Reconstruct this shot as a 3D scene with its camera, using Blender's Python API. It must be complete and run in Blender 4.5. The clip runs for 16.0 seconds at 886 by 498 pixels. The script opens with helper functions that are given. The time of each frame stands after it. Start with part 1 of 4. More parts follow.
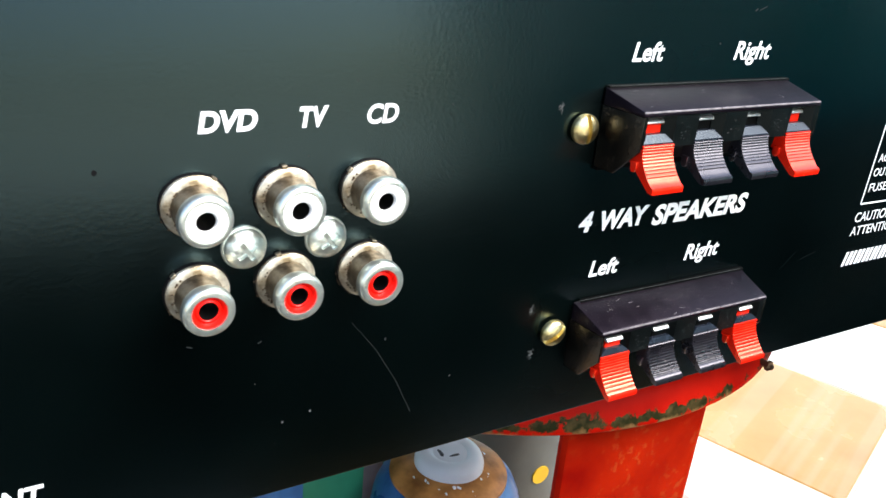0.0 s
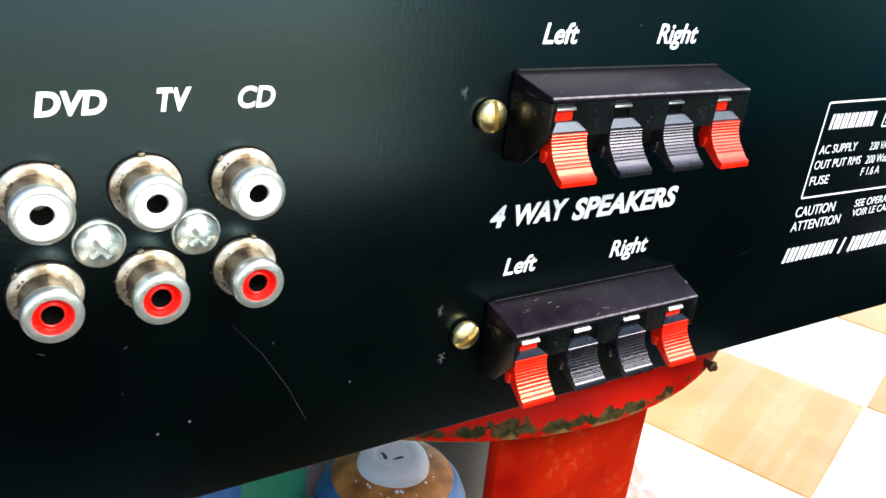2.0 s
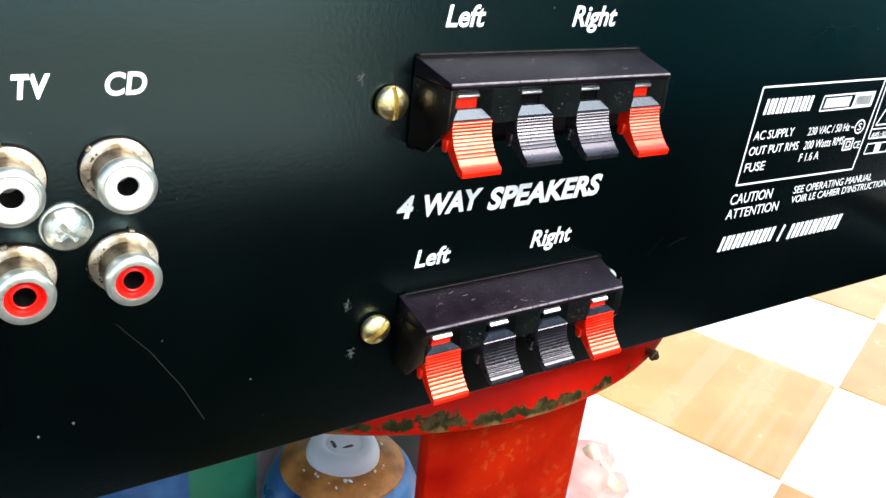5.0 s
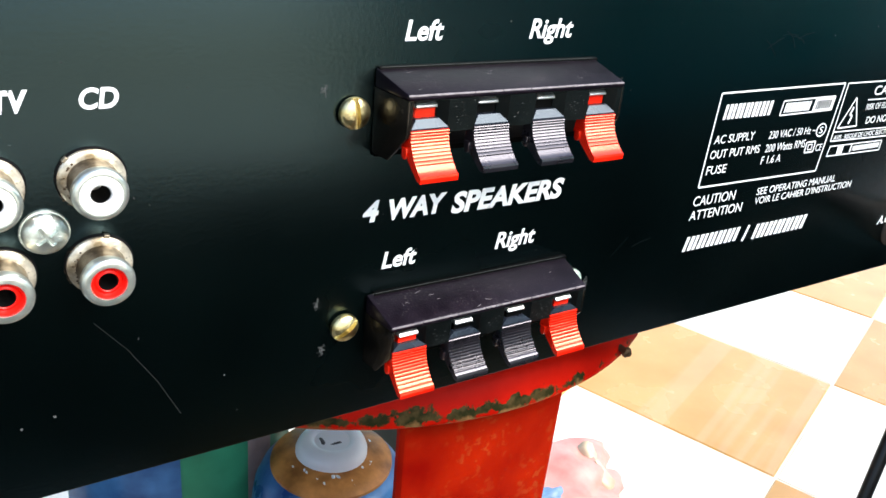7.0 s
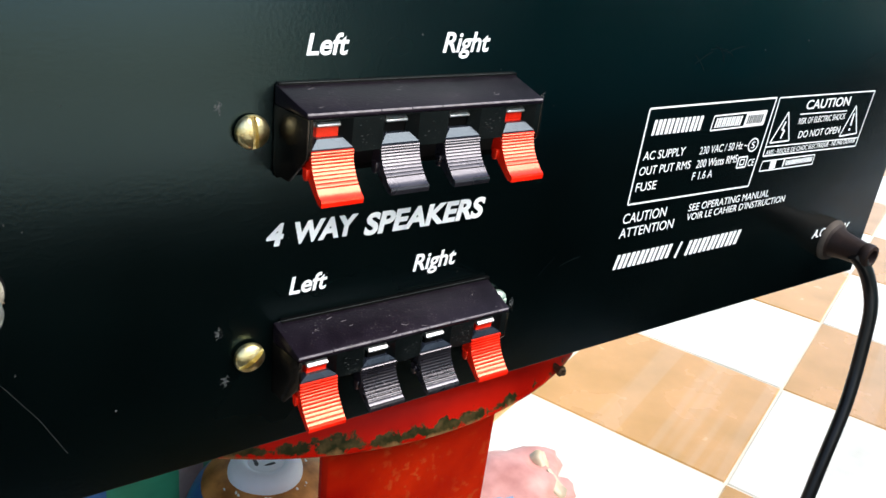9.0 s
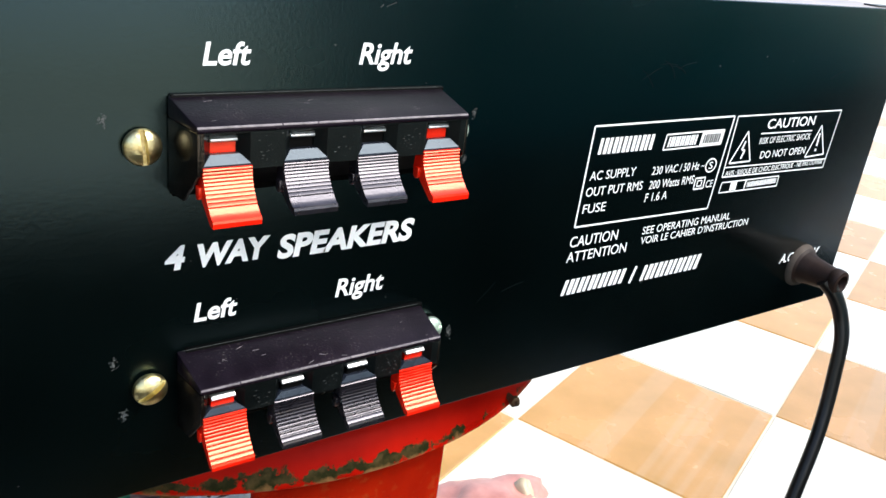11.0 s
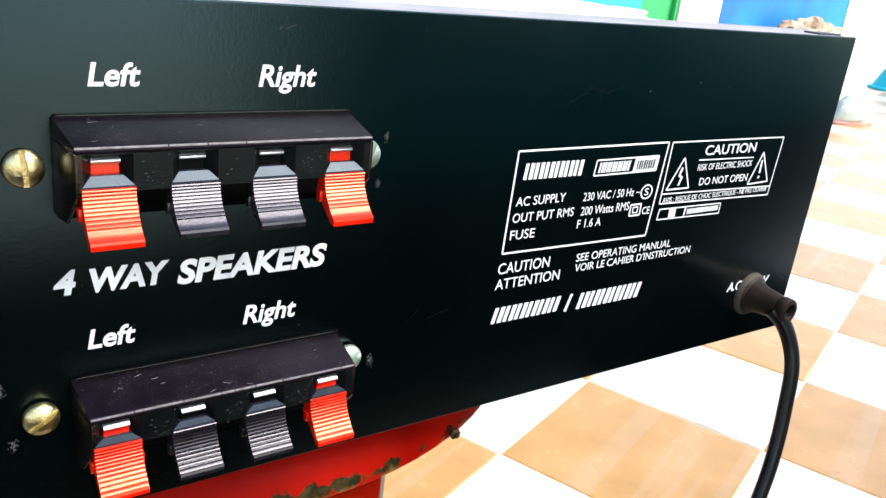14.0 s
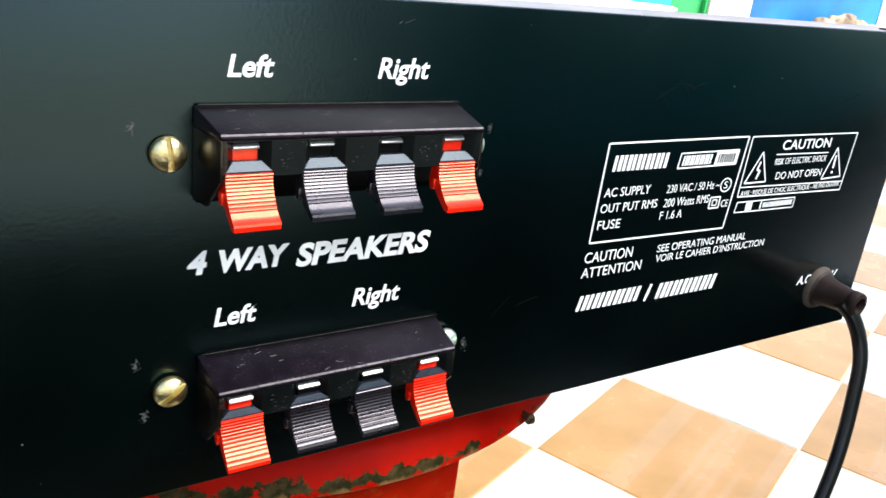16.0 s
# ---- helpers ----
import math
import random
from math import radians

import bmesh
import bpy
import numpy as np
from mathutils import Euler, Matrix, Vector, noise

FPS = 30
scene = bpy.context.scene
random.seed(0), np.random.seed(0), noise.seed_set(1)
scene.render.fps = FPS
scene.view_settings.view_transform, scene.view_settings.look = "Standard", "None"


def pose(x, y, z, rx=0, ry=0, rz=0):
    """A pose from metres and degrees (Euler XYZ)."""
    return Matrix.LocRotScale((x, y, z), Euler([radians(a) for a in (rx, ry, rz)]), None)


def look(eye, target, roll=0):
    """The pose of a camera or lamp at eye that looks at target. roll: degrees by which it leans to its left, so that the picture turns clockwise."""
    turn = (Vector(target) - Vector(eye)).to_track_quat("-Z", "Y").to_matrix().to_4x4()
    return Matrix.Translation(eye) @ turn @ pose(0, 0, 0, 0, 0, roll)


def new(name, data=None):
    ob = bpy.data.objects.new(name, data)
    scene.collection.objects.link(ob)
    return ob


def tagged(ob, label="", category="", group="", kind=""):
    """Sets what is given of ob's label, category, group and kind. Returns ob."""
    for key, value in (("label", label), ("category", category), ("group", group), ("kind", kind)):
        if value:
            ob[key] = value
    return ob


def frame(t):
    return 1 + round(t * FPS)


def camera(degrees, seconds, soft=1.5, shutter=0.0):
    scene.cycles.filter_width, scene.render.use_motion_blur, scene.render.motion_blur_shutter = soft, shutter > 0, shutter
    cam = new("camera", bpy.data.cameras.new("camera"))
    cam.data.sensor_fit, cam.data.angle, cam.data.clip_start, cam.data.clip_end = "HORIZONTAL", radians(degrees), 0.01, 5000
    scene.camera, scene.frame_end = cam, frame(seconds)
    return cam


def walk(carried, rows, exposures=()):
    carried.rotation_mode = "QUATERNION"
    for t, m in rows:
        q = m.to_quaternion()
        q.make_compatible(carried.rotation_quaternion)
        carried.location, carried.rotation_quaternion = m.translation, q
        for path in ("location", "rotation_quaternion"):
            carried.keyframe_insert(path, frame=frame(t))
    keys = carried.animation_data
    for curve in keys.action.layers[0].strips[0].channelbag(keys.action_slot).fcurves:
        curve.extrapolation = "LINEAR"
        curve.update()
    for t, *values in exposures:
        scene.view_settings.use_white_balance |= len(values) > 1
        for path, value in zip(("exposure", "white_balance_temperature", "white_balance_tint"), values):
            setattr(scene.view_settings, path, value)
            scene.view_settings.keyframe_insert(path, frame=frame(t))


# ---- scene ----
cam = camera(56.6, 16.0, soft=1.5, shutter=0.4)
STOPS, SKY, SUN = 1.35, 0.14, 2.4
PATH = [
    (0, (-0.04243, -0.11238, 0.44755), (0.9226, 1.4486, -0.3464), 5.3),
    (0.5, (-0.03638, -0.11169, 0.44579), (0.9286, 1.4493, -0.3502), 5.5),
    (1, (-0.03332, -0.11229, 0.44681), (0.9307, 1.4467, -0.3522), 5.5),
    (1.5, (-0.02867, -0.11145, 0.44713), (0.9523, 1.4345, -0.3589), 6.2),
    (2, (-0.02458, -0.11083, 0.44468), (0.9764, 1.4232, -0.3563), 5.9),
    (2.5, (-0.02127, -0.10914, 0.44438), (0.9917, 1.4069, -0.3776), 6.4),
    (3, (-0.01717, -0.10643, 0.44218), (1.0088, 1.3976, -0.3848), 6.4),
    (3.5, (-0.01236, -0.10533, 0.44141), (1.0066, 1.3937, -0.4036), 6.4),
    (4, (-0.00949, -0.10649, 0.44184), (1.0115, 1.3925, -0.4022), 6.4),
    (6.5, (-0.00937, -0.12210, 0.45083), (1.0046, 1.3819, -0.3922), 5.9),
    (7, (-0.00704, -0.12253, 0.44978), (1.0050, 1.3825, -0.3922), 5.8),
    (7.5, (-0.00329, -0.12334, 0.44906), (1.0147, 1.3817, -0.3869), 5.5),
    (8, (-0.00133, -0.12176, 0.44902), (1.0417, 1.3652, -0.3890), 5.9),
    (8.5, (0.00199, -0.12010, 0.44933), (1.0810, 1.3469, -0.3777), 6.6),
    (9, (0.00497, -0.12013, 0.45086), (1.0970, 1.3379, -0.3741), 6.8),
    (9.5, (0.00973, -0.12234, 0.44951), (1.1047, 1.3457, -0.3535), 6.5),
    (12, (0.02912, -0.11991, 0.44792), (1.1281, 1.3731, -0.3031), 7.0),
    (12.5, (0.03271, -0.12306, 0.44701), (1.1307, 1.3849, -0.2740), 6.5),
    (13, (0.03559, -0.12540, 0.44741), (1.1346, 1.3896, -0.2556), 6.4),
    (13.5, (0.03683, -0.12704, 0.44783), (1.1428, 1.3860, -0.2492), 6.6),
    (14, (0.03682, -0.12811, 0.44777), (1.1458, 1.3829, -0.2492), 6.7),
    (14.5, (0.03614, -0.12909, 0.44654), (1.1391, 1.3879, -0.2475), 6.7),
    (15, (0.03275, -0.12769, 0.44587), (1.1258, 1.3963, -0.2481), 6.6),
    (15.5, (0.02702, -0.12541, 0.44695), (1.1100, 1.3976, -0.2661), 6.9),
    (16, (0.02107, -0.12521, 0.44662), (1.0821, 1.4128, -0.2654), 6.8),
]
walk(cam, [(t, look(eye, target, roll)) for t, eye, target, roll in PATH], exposures=[(0.0, STOPS + 0.21), (4.0, STOPS + 0.21), (8.0, STOPS + 0.05), (9.0, STOPS - 0.22), (10.0, STOPS - 0.2), (12.5, STOPS - 0.08), (14.0, STOPS - 0.12), (16.0, STOPS - 0.12)])

# ---- daylight ----
world = bpy.data.worlds.new("sky")
scene.world = world
world.use_nodes = True
sky = world.node_tree.nodes.new("ShaderNodeTexSky")
sky.sky_type, sky.sun_disc = "NISHITA", False
sky.sun_elevation, sky.sun_rotation = radians(47), radians(144)
sky.air_density, sky.dust_density = 1.2, 2.5
world.node_tree.nodes["Background"].inputs["Strength"].default_value = SKY
world.node_tree.links.new(sky.outputs[0], world.node_tree.nodes["Background"].inputs["Color"])
sun = new("sun", bpy.data.lights.new("sun", "SUN"))
sun.data.energy, sun.data.angle, sun.data.color = SUN, radians(44), (1.0, 0.99, 0.97)
sun.matrix_world = look((1.7, -2.2, 3.3), (0.1, 0.0, 0.4))

CM = 0.01


# ---- materials ----
def mat(name, base, rough=0.5, metal=0.0, var=0.2, coarse=60.0, fine=900.0, bump=0.1, spec=0.5, dust=0.0, dust_col=(0.35, 0.33, 0.29), coat=0.0, tint=None, speck=0.62, sheen=None):
    """Painted, plastic or metal surface with patchy tone, fine grain and a little dust."""
    m = bpy.data.materials.new(name)
    m.use_nodes = True
    nt = m.node_tree
    n, l = nt.nodes, nt.links
    bsdf = n["Principled BSDF"]
    co = n.new("ShaderNodeTexCoord")
    a, b = n.new("ShaderNodeTexNoise"), n.new("ShaderNodeTexNoise")
    for tex, sc, det in ((a, coarse, 4.0), (b, fine, 3.0)):
        tex.inputs["Scale"].default_value, tex.inputs["Detail"].default_value = sc, det
        l.new(co.outputs["Object"], tex.inputs["Vector"])
    ramp = n.new("ShaderNodeValToRGB")
    ramp.color_ramp.elements[0].position, ramp.color_ramp.elements[1].position = 0.3, 0.7
    other = tint or base
    ramp.color_ramp.elements[0].color = (*[max(0.0, c * (1 - var)) for c in base], 1)
    ramp.color_ramp.elements[1].color = (*[min(1.0, c * (1 + var)) for c in other], 1)
    l.new(a.outputs["Fac"], ramp.inputs["Fac"])
    col = ramp.outputs["Color"]
    if dust:
        mask = n.new("ShaderNodeMath")
        mask.operation = "MULTIPLY"
        grain = n.new("ShaderNodeValToRGB")
        grain.color_ramp.elements[0].position, grain.color_ramp.elements[1].position = speck, speck + 0.08
        l.new(b.outputs["Fac"], grain.inputs["Fac"])
        patch = n.new("ShaderNodeMapRange")
        patch.inputs["From Min"].default_value, patch.inputs["From Max"].default_value = 0.42, 0.7
        patch.inputs["To Max"].default_value = dust
        l.new(a.outputs["Fac"], patch.inputs["Value"])
        l.new(grain.outputs["Color"], mask.inputs[0])
        l.new(patch.outputs["Result"], mask.inputs[1])
        mix = n.new("ShaderNodeMix")
        mix.data_type = "RGBA"
        mix.inputs["B"].default_value = (*dust_col, 1)
        l.new(mask.outputs[0], mix.inputs["Factor"])
        l.new(col, mix.inputs["A"])
        col = mix.outputs["Result"]
    l.new(col, bsdf.inputs["Base Color"])
    rr = n.new("ShaderNodeMapRange")
    rr.inputs["To Min"].default_value, rr.inputs["To Max"].default_value = max(0.03, rough - 0.09), min(1.0, rough + 0.09)
    l.new(a.outputs["Fac"], rr.inputs["Value"])
    l.new(rr.outputs["Result"], bsdf.inputs["Roughness"])
    bp = n.new("ShaderNodeBump")
    bp.inputs["Strength"].default_value, bp.inputs["Distance"].default_value = bump, 0.0004
    l.new(b.outputs["Fac"], bp.inputs["Height"])
    l.new(bp.outputs["Normal"], bsdf.inputs["Normal"])
    bsdf.inputs["Metallic"].default_value = metal
    bsdf.inputs["Specular IOR Level"].default_value = spec
    bsdf.inputs["Coat Weight"].default_value = coat
    bsdf.inputs["Coat Roughness"].default_value = 0.2
    if sheen:
        bsdf.inputs["Specular Tint"].default_value = (*sheen, 1)
    return m


def red_enamel():
    """Red enamel with chips down to greenish-brown metal along the rolled edge."""
    m = mat("red_enamel", (0.36, 0.003, 0.0006), 0.5, 0, 0.3, 45, 500, 0.1, 0.05, tint=(0.38, 0.006, 0.001))
    nt = m.node_tree
    n, l = nt.nodes, nt.links
    bsdf = n["Principled BSDF"]
    old = bsdf.inputs["Base Color"].links[0].from_socket
    co = n.new("ShaderNodeTexCoord")
    sep = n.new("ShaderNodeSeparateXYZ")
    l.new(co.outputs["Object"], sep.inputs[0])
    def math_node(op, a, b):
        k = n.new("ShaderNodeMath")
        k.operation = op
        for sock, v in zip(k.inputs, (a, b)):
            if isinstance(v, (int, float)):
                sock.default_value = v
            else:
                l.new(v, sock)
        return k.outputs[0]

    tex = n.new("ShaderNodeTexNoise")
    tex.inputs["Scale"].default_value, tex.inputs["Detail"].default_value = 150, 10
    l.new(co.outputs["Object"], tex.inputs["Vector"])
    tex.inputs["Roughness"].default_value = 0.66
    off_z = math_node("ABSOLUTE", math_node("SUBTRACT", sep.outputs["Z"], 0.3268), 0)
    band = math_node("MULTIPLY", off_z, -80.0)
    off_x = math_node("ABSOLUTE", math_node("ADD", sep.outputs["X"], 0.018), 0)
    worn = math_node("MULTIPLY", math_node("MAXIMUM", math_node("SUBTRACT", off_x, 0.022), 0.0), -4.5)
    worn = math_node("MAXIMUM", worn, -0.21)
    total = math_node("ADD", math_node("ADD", tex.outputs["Fac"], band), worn)
    cut = n.new("ShaderNodeValToRGB")
    cut.color_ramp.elements[0].position, cut.color_ramp.elements[1].position = 0.355, 0.405
    l.new(total, cut.inputs["Fac"])
    bare = n.new("ShaderNodeValToRGB")
    bare.color_ramp.elements[0].color, bare.color_ramp.elements[1].color = (0.016, 0.017, 0.005, 1), (0.075, 0.05, 0.018, 1)
    bare.color_ramp.elements[0].position, bare.color_ramp.elements[1].position = 0.4, 0.75
    fine = n.new("ShaderNodeTexNoise")
    fine.inputs["Scale"].default_value = 420
    l.new(co.outputs["Object"], fine.inputs["Vector"])
    l.new(fine.outputs["Fac"], bare.inputs["Fac"])
    rim = math_node("MULTIPLY", math_node("ABSOLUTE", math_node("SUBTRACT", sep.outputs["Z"], 0.3247), 0), -550.0)
    rim = math_node("ADD", math_node("ADD", rim, 0.55), math_node("MULTIPLY", math_node("SUBTRACT", tex.outputs["Fac"], 0.5), 5.0))
    rim = math_node("MINIMUM", math_node("MAXIMUM", rim, 0.0), 0.8)
    mix = n.new("ShaderNodeMix")
    mix.data_type = "RGBA"
    l.new(cut.outputs["Color"], mix.inputs["Factor"])
    l.new(old, mix.inputs["A"])
    l.new(bare.outputs["Color"], mix.inputs["B"])
    pale = n.new("ShaderNodeMix")
    pale.data_type = "RGBA"
    l.new(rim, pale.inputs["Factor"])
    l.new(mix.outputs["Result"], pale.inputs["A"])
    pale.inputs["B"].default_value = (0.26, 0.13, 0.05, 1)
    l.new(pale.outputs["Result"], bsdf.inputs["Base Color"])
    return m


def tile_glaze(name, base, tint):
    """Glazed floor tile with its own tone, cloudy stains and a few pale streaks."""
    m = mat(name, base, 0.26, 0, 0.2, 13, 220, 0.08, tint=tint, dust=0.12, dust_col=(0.75, 0.6, 0.45), speck=0.58)
    nt = m.node_tree
    n, l = nt.nodes, nt.links
    bsdf = n["Principled BSDF"]
    old = bsdf.inputs["Base Color"].links[0].from_socket
    bsdf.inputs["Coat Weight"].default_value, bsdf.inputs["Coat Roughness"].default_value, bsdf.inputs["Coat IOR"].default_value = 1.0, 0.3, 1.6
    info = n.new("ShaderNodeObjectInfo")
    co = n.new("ShaderNodeTexCoord")
    mp = n.new("ShaderNodeMapping")
    mp.inputs["Scale"].default_value = (0.7, 22, 1)
    l.new(co.outputs["Object"], mp.inputs["Vector"])
    l.new(info.outputs["Random"], mp.inputs["Location"])
    streak = n.new("ShaderNodeTexNoise")
    streak.inputs["Scale"].default_value, streak.inputs["Detail"].default_value = 1.6, 2
    l.new(mp.outputs["Vector"], streak.inputs["Vector"])
    ramp = n.new("ShaderNodeMapRange")
    ramp.inputs["From Min"].default_value, ramp.inputs["From Max"].default_value = 0.59, 0.64
    ramp.inputs["To Max"].default_value = 0.09
    l.new(streak.outputs["Fac"], ramp.inputs["Value"])
    mix = n.new("ShaderNodeMix")
    mix.data_type = "RGBA"
    mix.inputs["B"].default_value = (0.8, 0.72, 0.62, 1)
    l.new(ramp.outputs["Result"], mix.inputs["Factor"])
    l.new(old, mix.inputs["A"])
    hsv = n.new("ShaderNodeHueSaturation")
    val = n.new("ShaderNodeMapRange")
    val.inputs["To Min"].default_value, val.inputs["To Max"].default_value = 0.9, 1.08
    l.new(info.outputs["Random"], val.inputs["Value"])
    l.new(val.outputs["Result"], hsv.inputs["Value"])
    l.new(mix.outputs["Result"], hsv.inputs["Color"])
    l.new(hsv.outputs["Color"], bsdf.inputs["Base Color"])
    return m


M_PANEL = mat("black_powder_coat", (0.0002, 0.001, 0.001), 0.25, 0, 0.4, 22, 1300, 0.06, 0.5, dust=0.02, speck=0.7, sheen=(0.6, 0.92, 0.98))
M_COVER = mat("black_cover_paint", (0.016, 0.016, 0.018), 0.34, 0, 0.25, 30, 1200, 0.12, 0.5)
M_FLANGE = mat("worn_grey_flange", (0.4, 0.34, 0.32), 0.4, 0.2, 0.25, 60, 900, 0.1)
M_PRINT = mat("white_silkscreen_ink", (0.88, 0.9, 0.9), 0.6, 0, 0.06, 200, 2500, 0.05, 0.3)
M_DARK = mat("black_ink", (0.012, 0.013, 0.014), 0.5, 0, 0.1, 200, 2000, 0.05)
# Roof plastic; its violet cast puts sky light into the colour.
M_TERM = mat("black_moulded_plastic", (0.005, 0.0032, 0.0058), 0.33, 0, 0.3, 260, 2600, 0.14, 0.22, sheen=(0.9, 0.76, 1.0), dust=0.25, dust_col=(0.3, 0.28, 0.25))
# Dull flange black; on housing and gates it paints the recess shade.
M_MOUNT = mat("flange_and_recess_shade", (0.0008, 0.0008, 0.0009), 0.5, 0, 0.3, 200, 2000, 0.1, 0.1)
# Pale tone for real scratches and for the painted roof-edge highlight.
M_PALEMARK = mat("edge_highlight_and_scratch", (0.12, 0.105, 0.115), 0.5, 0, 0.5, 600, 2600, 0.1, 0.4)
# Copy of the roof plastic, darker and tealer to paint front-face shade.
M_WEB = mat("black_terminal_face", (0.0025, 0.0035, 0.0036), 0.36, 0, 0.3, 200, 2400, 0.12, 0.22, sheen=(0.85, 1.0, 1.0), dust=0.35, dust_col=(0.12, 0.13, 0.12), speck=0.62)
M_ENDWALL = mat("glossy_end_wall", (0.004, 0.0033, 0.0028), 0.22, 0, 0.4, 220, 2200, 0.14, 0.5, dust=0.45, dust_col=(0.1, 0.07, 0.045), speck=0.56, sheen=(1.0, 0.88, 0.75))
M_RED = mat("red_lever_plastic", (0.76, 0.01, 0.002), 0.24, 0, 0.12, 250, 2200, 0.05, 1.0, tint=(0.8, 0.014, 0.003), sheen=(1.0, 0.8, 0.45), coat=0.12)
M_BLACK = mat("black_lever_plastic", (0.01, 0.009, 0.012), 0.28, 0, 0.2, 250, 2200, 0.06, 1.0, sheen=(0.95, 0.9, 1.0), coat=0.15)
M_SHOULDER = mat("glossy_black_plastic", (0.012, 0.015, 0.023), 0.28, 0, 0.2, 250, 2200, 0.06, 0.42, sheen=(0.7, 0.86, 1.0))
M_TONGUE = mat("tinned_contact", (0.9, 0.9, 0.89), 0.42, 0.9, 0.05, 300, 2500, 0.08)
M_BRASS = mat("brass_screw", (0.78, 0.6, 0.24), 0.32, 1, 0.25, 500, 2600, 0.22, tint=(0.82, 0.72, 0.42))
M_STEEL = mat("zinc_screw", (0.66, 0.71, 0.67), 0.36, 0.95, 0.15, 500, 2600, 0.2, tint=(0.8, 0.86, 0.8))
M_ZINC = mat("dull_green_zinc", (0.42, 0.52, 0.44), 0.45, 0.8, 0.2, 500, 2600, 0.2, tint=(0.55, 0.66, 0.56))
M_NICKEL = mat("tarnished_nickel", (0.3, 0.22, 0.12), 0.4, 0.8, 0.4, 330, 1800, 0.22, tint=(0.7, 0.65, 0.54), dust=0.6, dust_col=(0.16, 0.1, 0.04))
M_BARREL = mat("brown_tarnished_metal", (0.12, 0.085, 0.05), 0.4, 0.9, 0.4, 330, 1800, 0.22, tint=(0.36, 0.31, 0.23), dust=0.5, dust_col=(0.1, 0.06, 0.03))
M_RIM = mat("bright_nickel", (0.72, 0.77, 0.71), 0.32, 0.9, 0.1, 420, 1800, 0.12)
M_WHITEP = mat("white_socket_plastic", (0.86, 0.86, 0.85), 0.35, 0, 0.05, 300, 2000, 0.05)
M_REDP = mat("red_socket_plastic", (0.8, 0.01, 0.005), 0.34, 0, 0.1, 300, 2000, 0.05, 0.25)
# Near-black puts the shade of bores, holes and gaps into the colour.
M_HOLE = mat("hole_and_gap_shade", (0.003, 0.003, 0.0035), 0.6, 0, 0.2, 300, 2000, 0.05, 0.12)
M_GRIME = mat("brown_grime", (0.08, 0.05, 0.025), 0.85, 0, 0.4, 500, 3000, 0.3)
M_SCUFF = mat("pale_scuff", (0.06, 0.064, 0.064), 0.7, 0, 0.5, 900, 4000, 0.2)
M_GREYSCUFF = mat("grey_green_scuff", (0.035, 0.04, 0.038), 0.6, 0, 0.5, 900, 4000, 0.2)
M_SMEAR = mat("faint_smear", (0.0022, 0.0045, 0.005), 0.4, 0, 0.4, 500, 3000, 0.1, 0.2)
M_SCRATCH = mat("faint_scratch", (0.022, 0.025, 0.025), 0.6, 0, 0.5, 900, 4000, 0.2, 0.3)
M_PLUG = mat("brown_black_rubber", (0.022, 0.012, 0.009), 0.5, 0, 0.35, 160, 1600, 0.12, 0.2)
M_DUSTRUB = mat("dusty_rubber", (0.075, 0.06, 0.048), 0.7, 0, 0.4, 160, 1600, 0.12, 0.2)
M_CABLE = mat("black_cable_sheath", (0.006, 0.006, 0.006), 0.34, 0, 0.3, 160, 1600, 0.08, 0.3)
M_STOOL = red_enamel()
M_LEG = mat("red_leg_enamel", (0.3, 0.003, 0.0006), 0.55, 0, 0.3, 38, 380, 0.14, 0.05, tint=(0.32, 0.012, 0.001), dust=0.5, dust_col=(0.36, 0.09, 0.02), speck=0.56)
M_UNDER = mat("neutral_bounce_grey", (0.26, 0.29, 0.3), 0.6, 0, 0.3, 30, 400, 0.1)
M_BOLT = mat("rusty_bolt", (0.1, 0.06, 0.03), 0.6, 0.6, 0.4, 300, 1500, 0.3)
M_CREAM = tile_glaze("cream_tile", (0.8, 0.73, 0.56), (0.82, 0.77, 0.64))
M_TERRA = tile_glaze("terracotta_tile", (0.62, 0.31, 0.034), (0.6, 0.295, 0.075))
M_JOINT = mat("pale_grout", (0.7, 0.62, 0.47), 0.8, 0, 0.15, 20, 300, 0.3)
M_CANBLUE = mat("blue_can_paint", (0.02, 0.09, 0.34), 0.3, 0, 0.35, 60, 700, 0.05, tint=(0.06, 0.2, 0.42))
M_CANBROWN = mat("brown_stained_shoulder", (0.36, 0.13, 0.02), 0.5, 0, 0.4, 120, 900, 0.15, tint=(0.46, 0.2, 0.05))
M_CANWHITE = mat("white_cap_plastic", (0.9, 0.92, 0.94), 0.4, 0, 0.03, 90, 900, 0.08)
M_SMUDGE = mat("dark_smudge", (0.09, 0.09, 0.09), 0.7, 0, 0.3, 300, 1500, 0.1)
M_TEAL = mat("teal_bottle_plastic", (0.012, 0.12, 0.095), 0.3, 0, 0.5, 22, 500, 0.05, tint=(0.05, 0.32, 0.16))
M_PALE = mat("pale_pink_paper", (0.42, 0.33, 0.3), 0.6, 0, 0.3, 60, 500, 0.05)
M_NAVY = mat("navy_bottle_plastic", (0.01, 0.04, 0.13), 0.35, 0, 0.4, 30, 500, 0.05)
M_GREY = mat("grey_tin", (0.09, 0.1, 0.095), 0.5, 0.0, 0.3, 25, 400, 0.1)
M_YELLOW = mat("yellow_sticker", (0.75, 0.45, 0.02), 0.5, 0, 0.1, 90, 900, 0.05)
M_PINK = mat("pink_packet_film", (0.56, 0.22, 0.18), 0.4, 0, 0.2, 40, 300, 0.1, tint=(0.6, 0.3, 0.25))
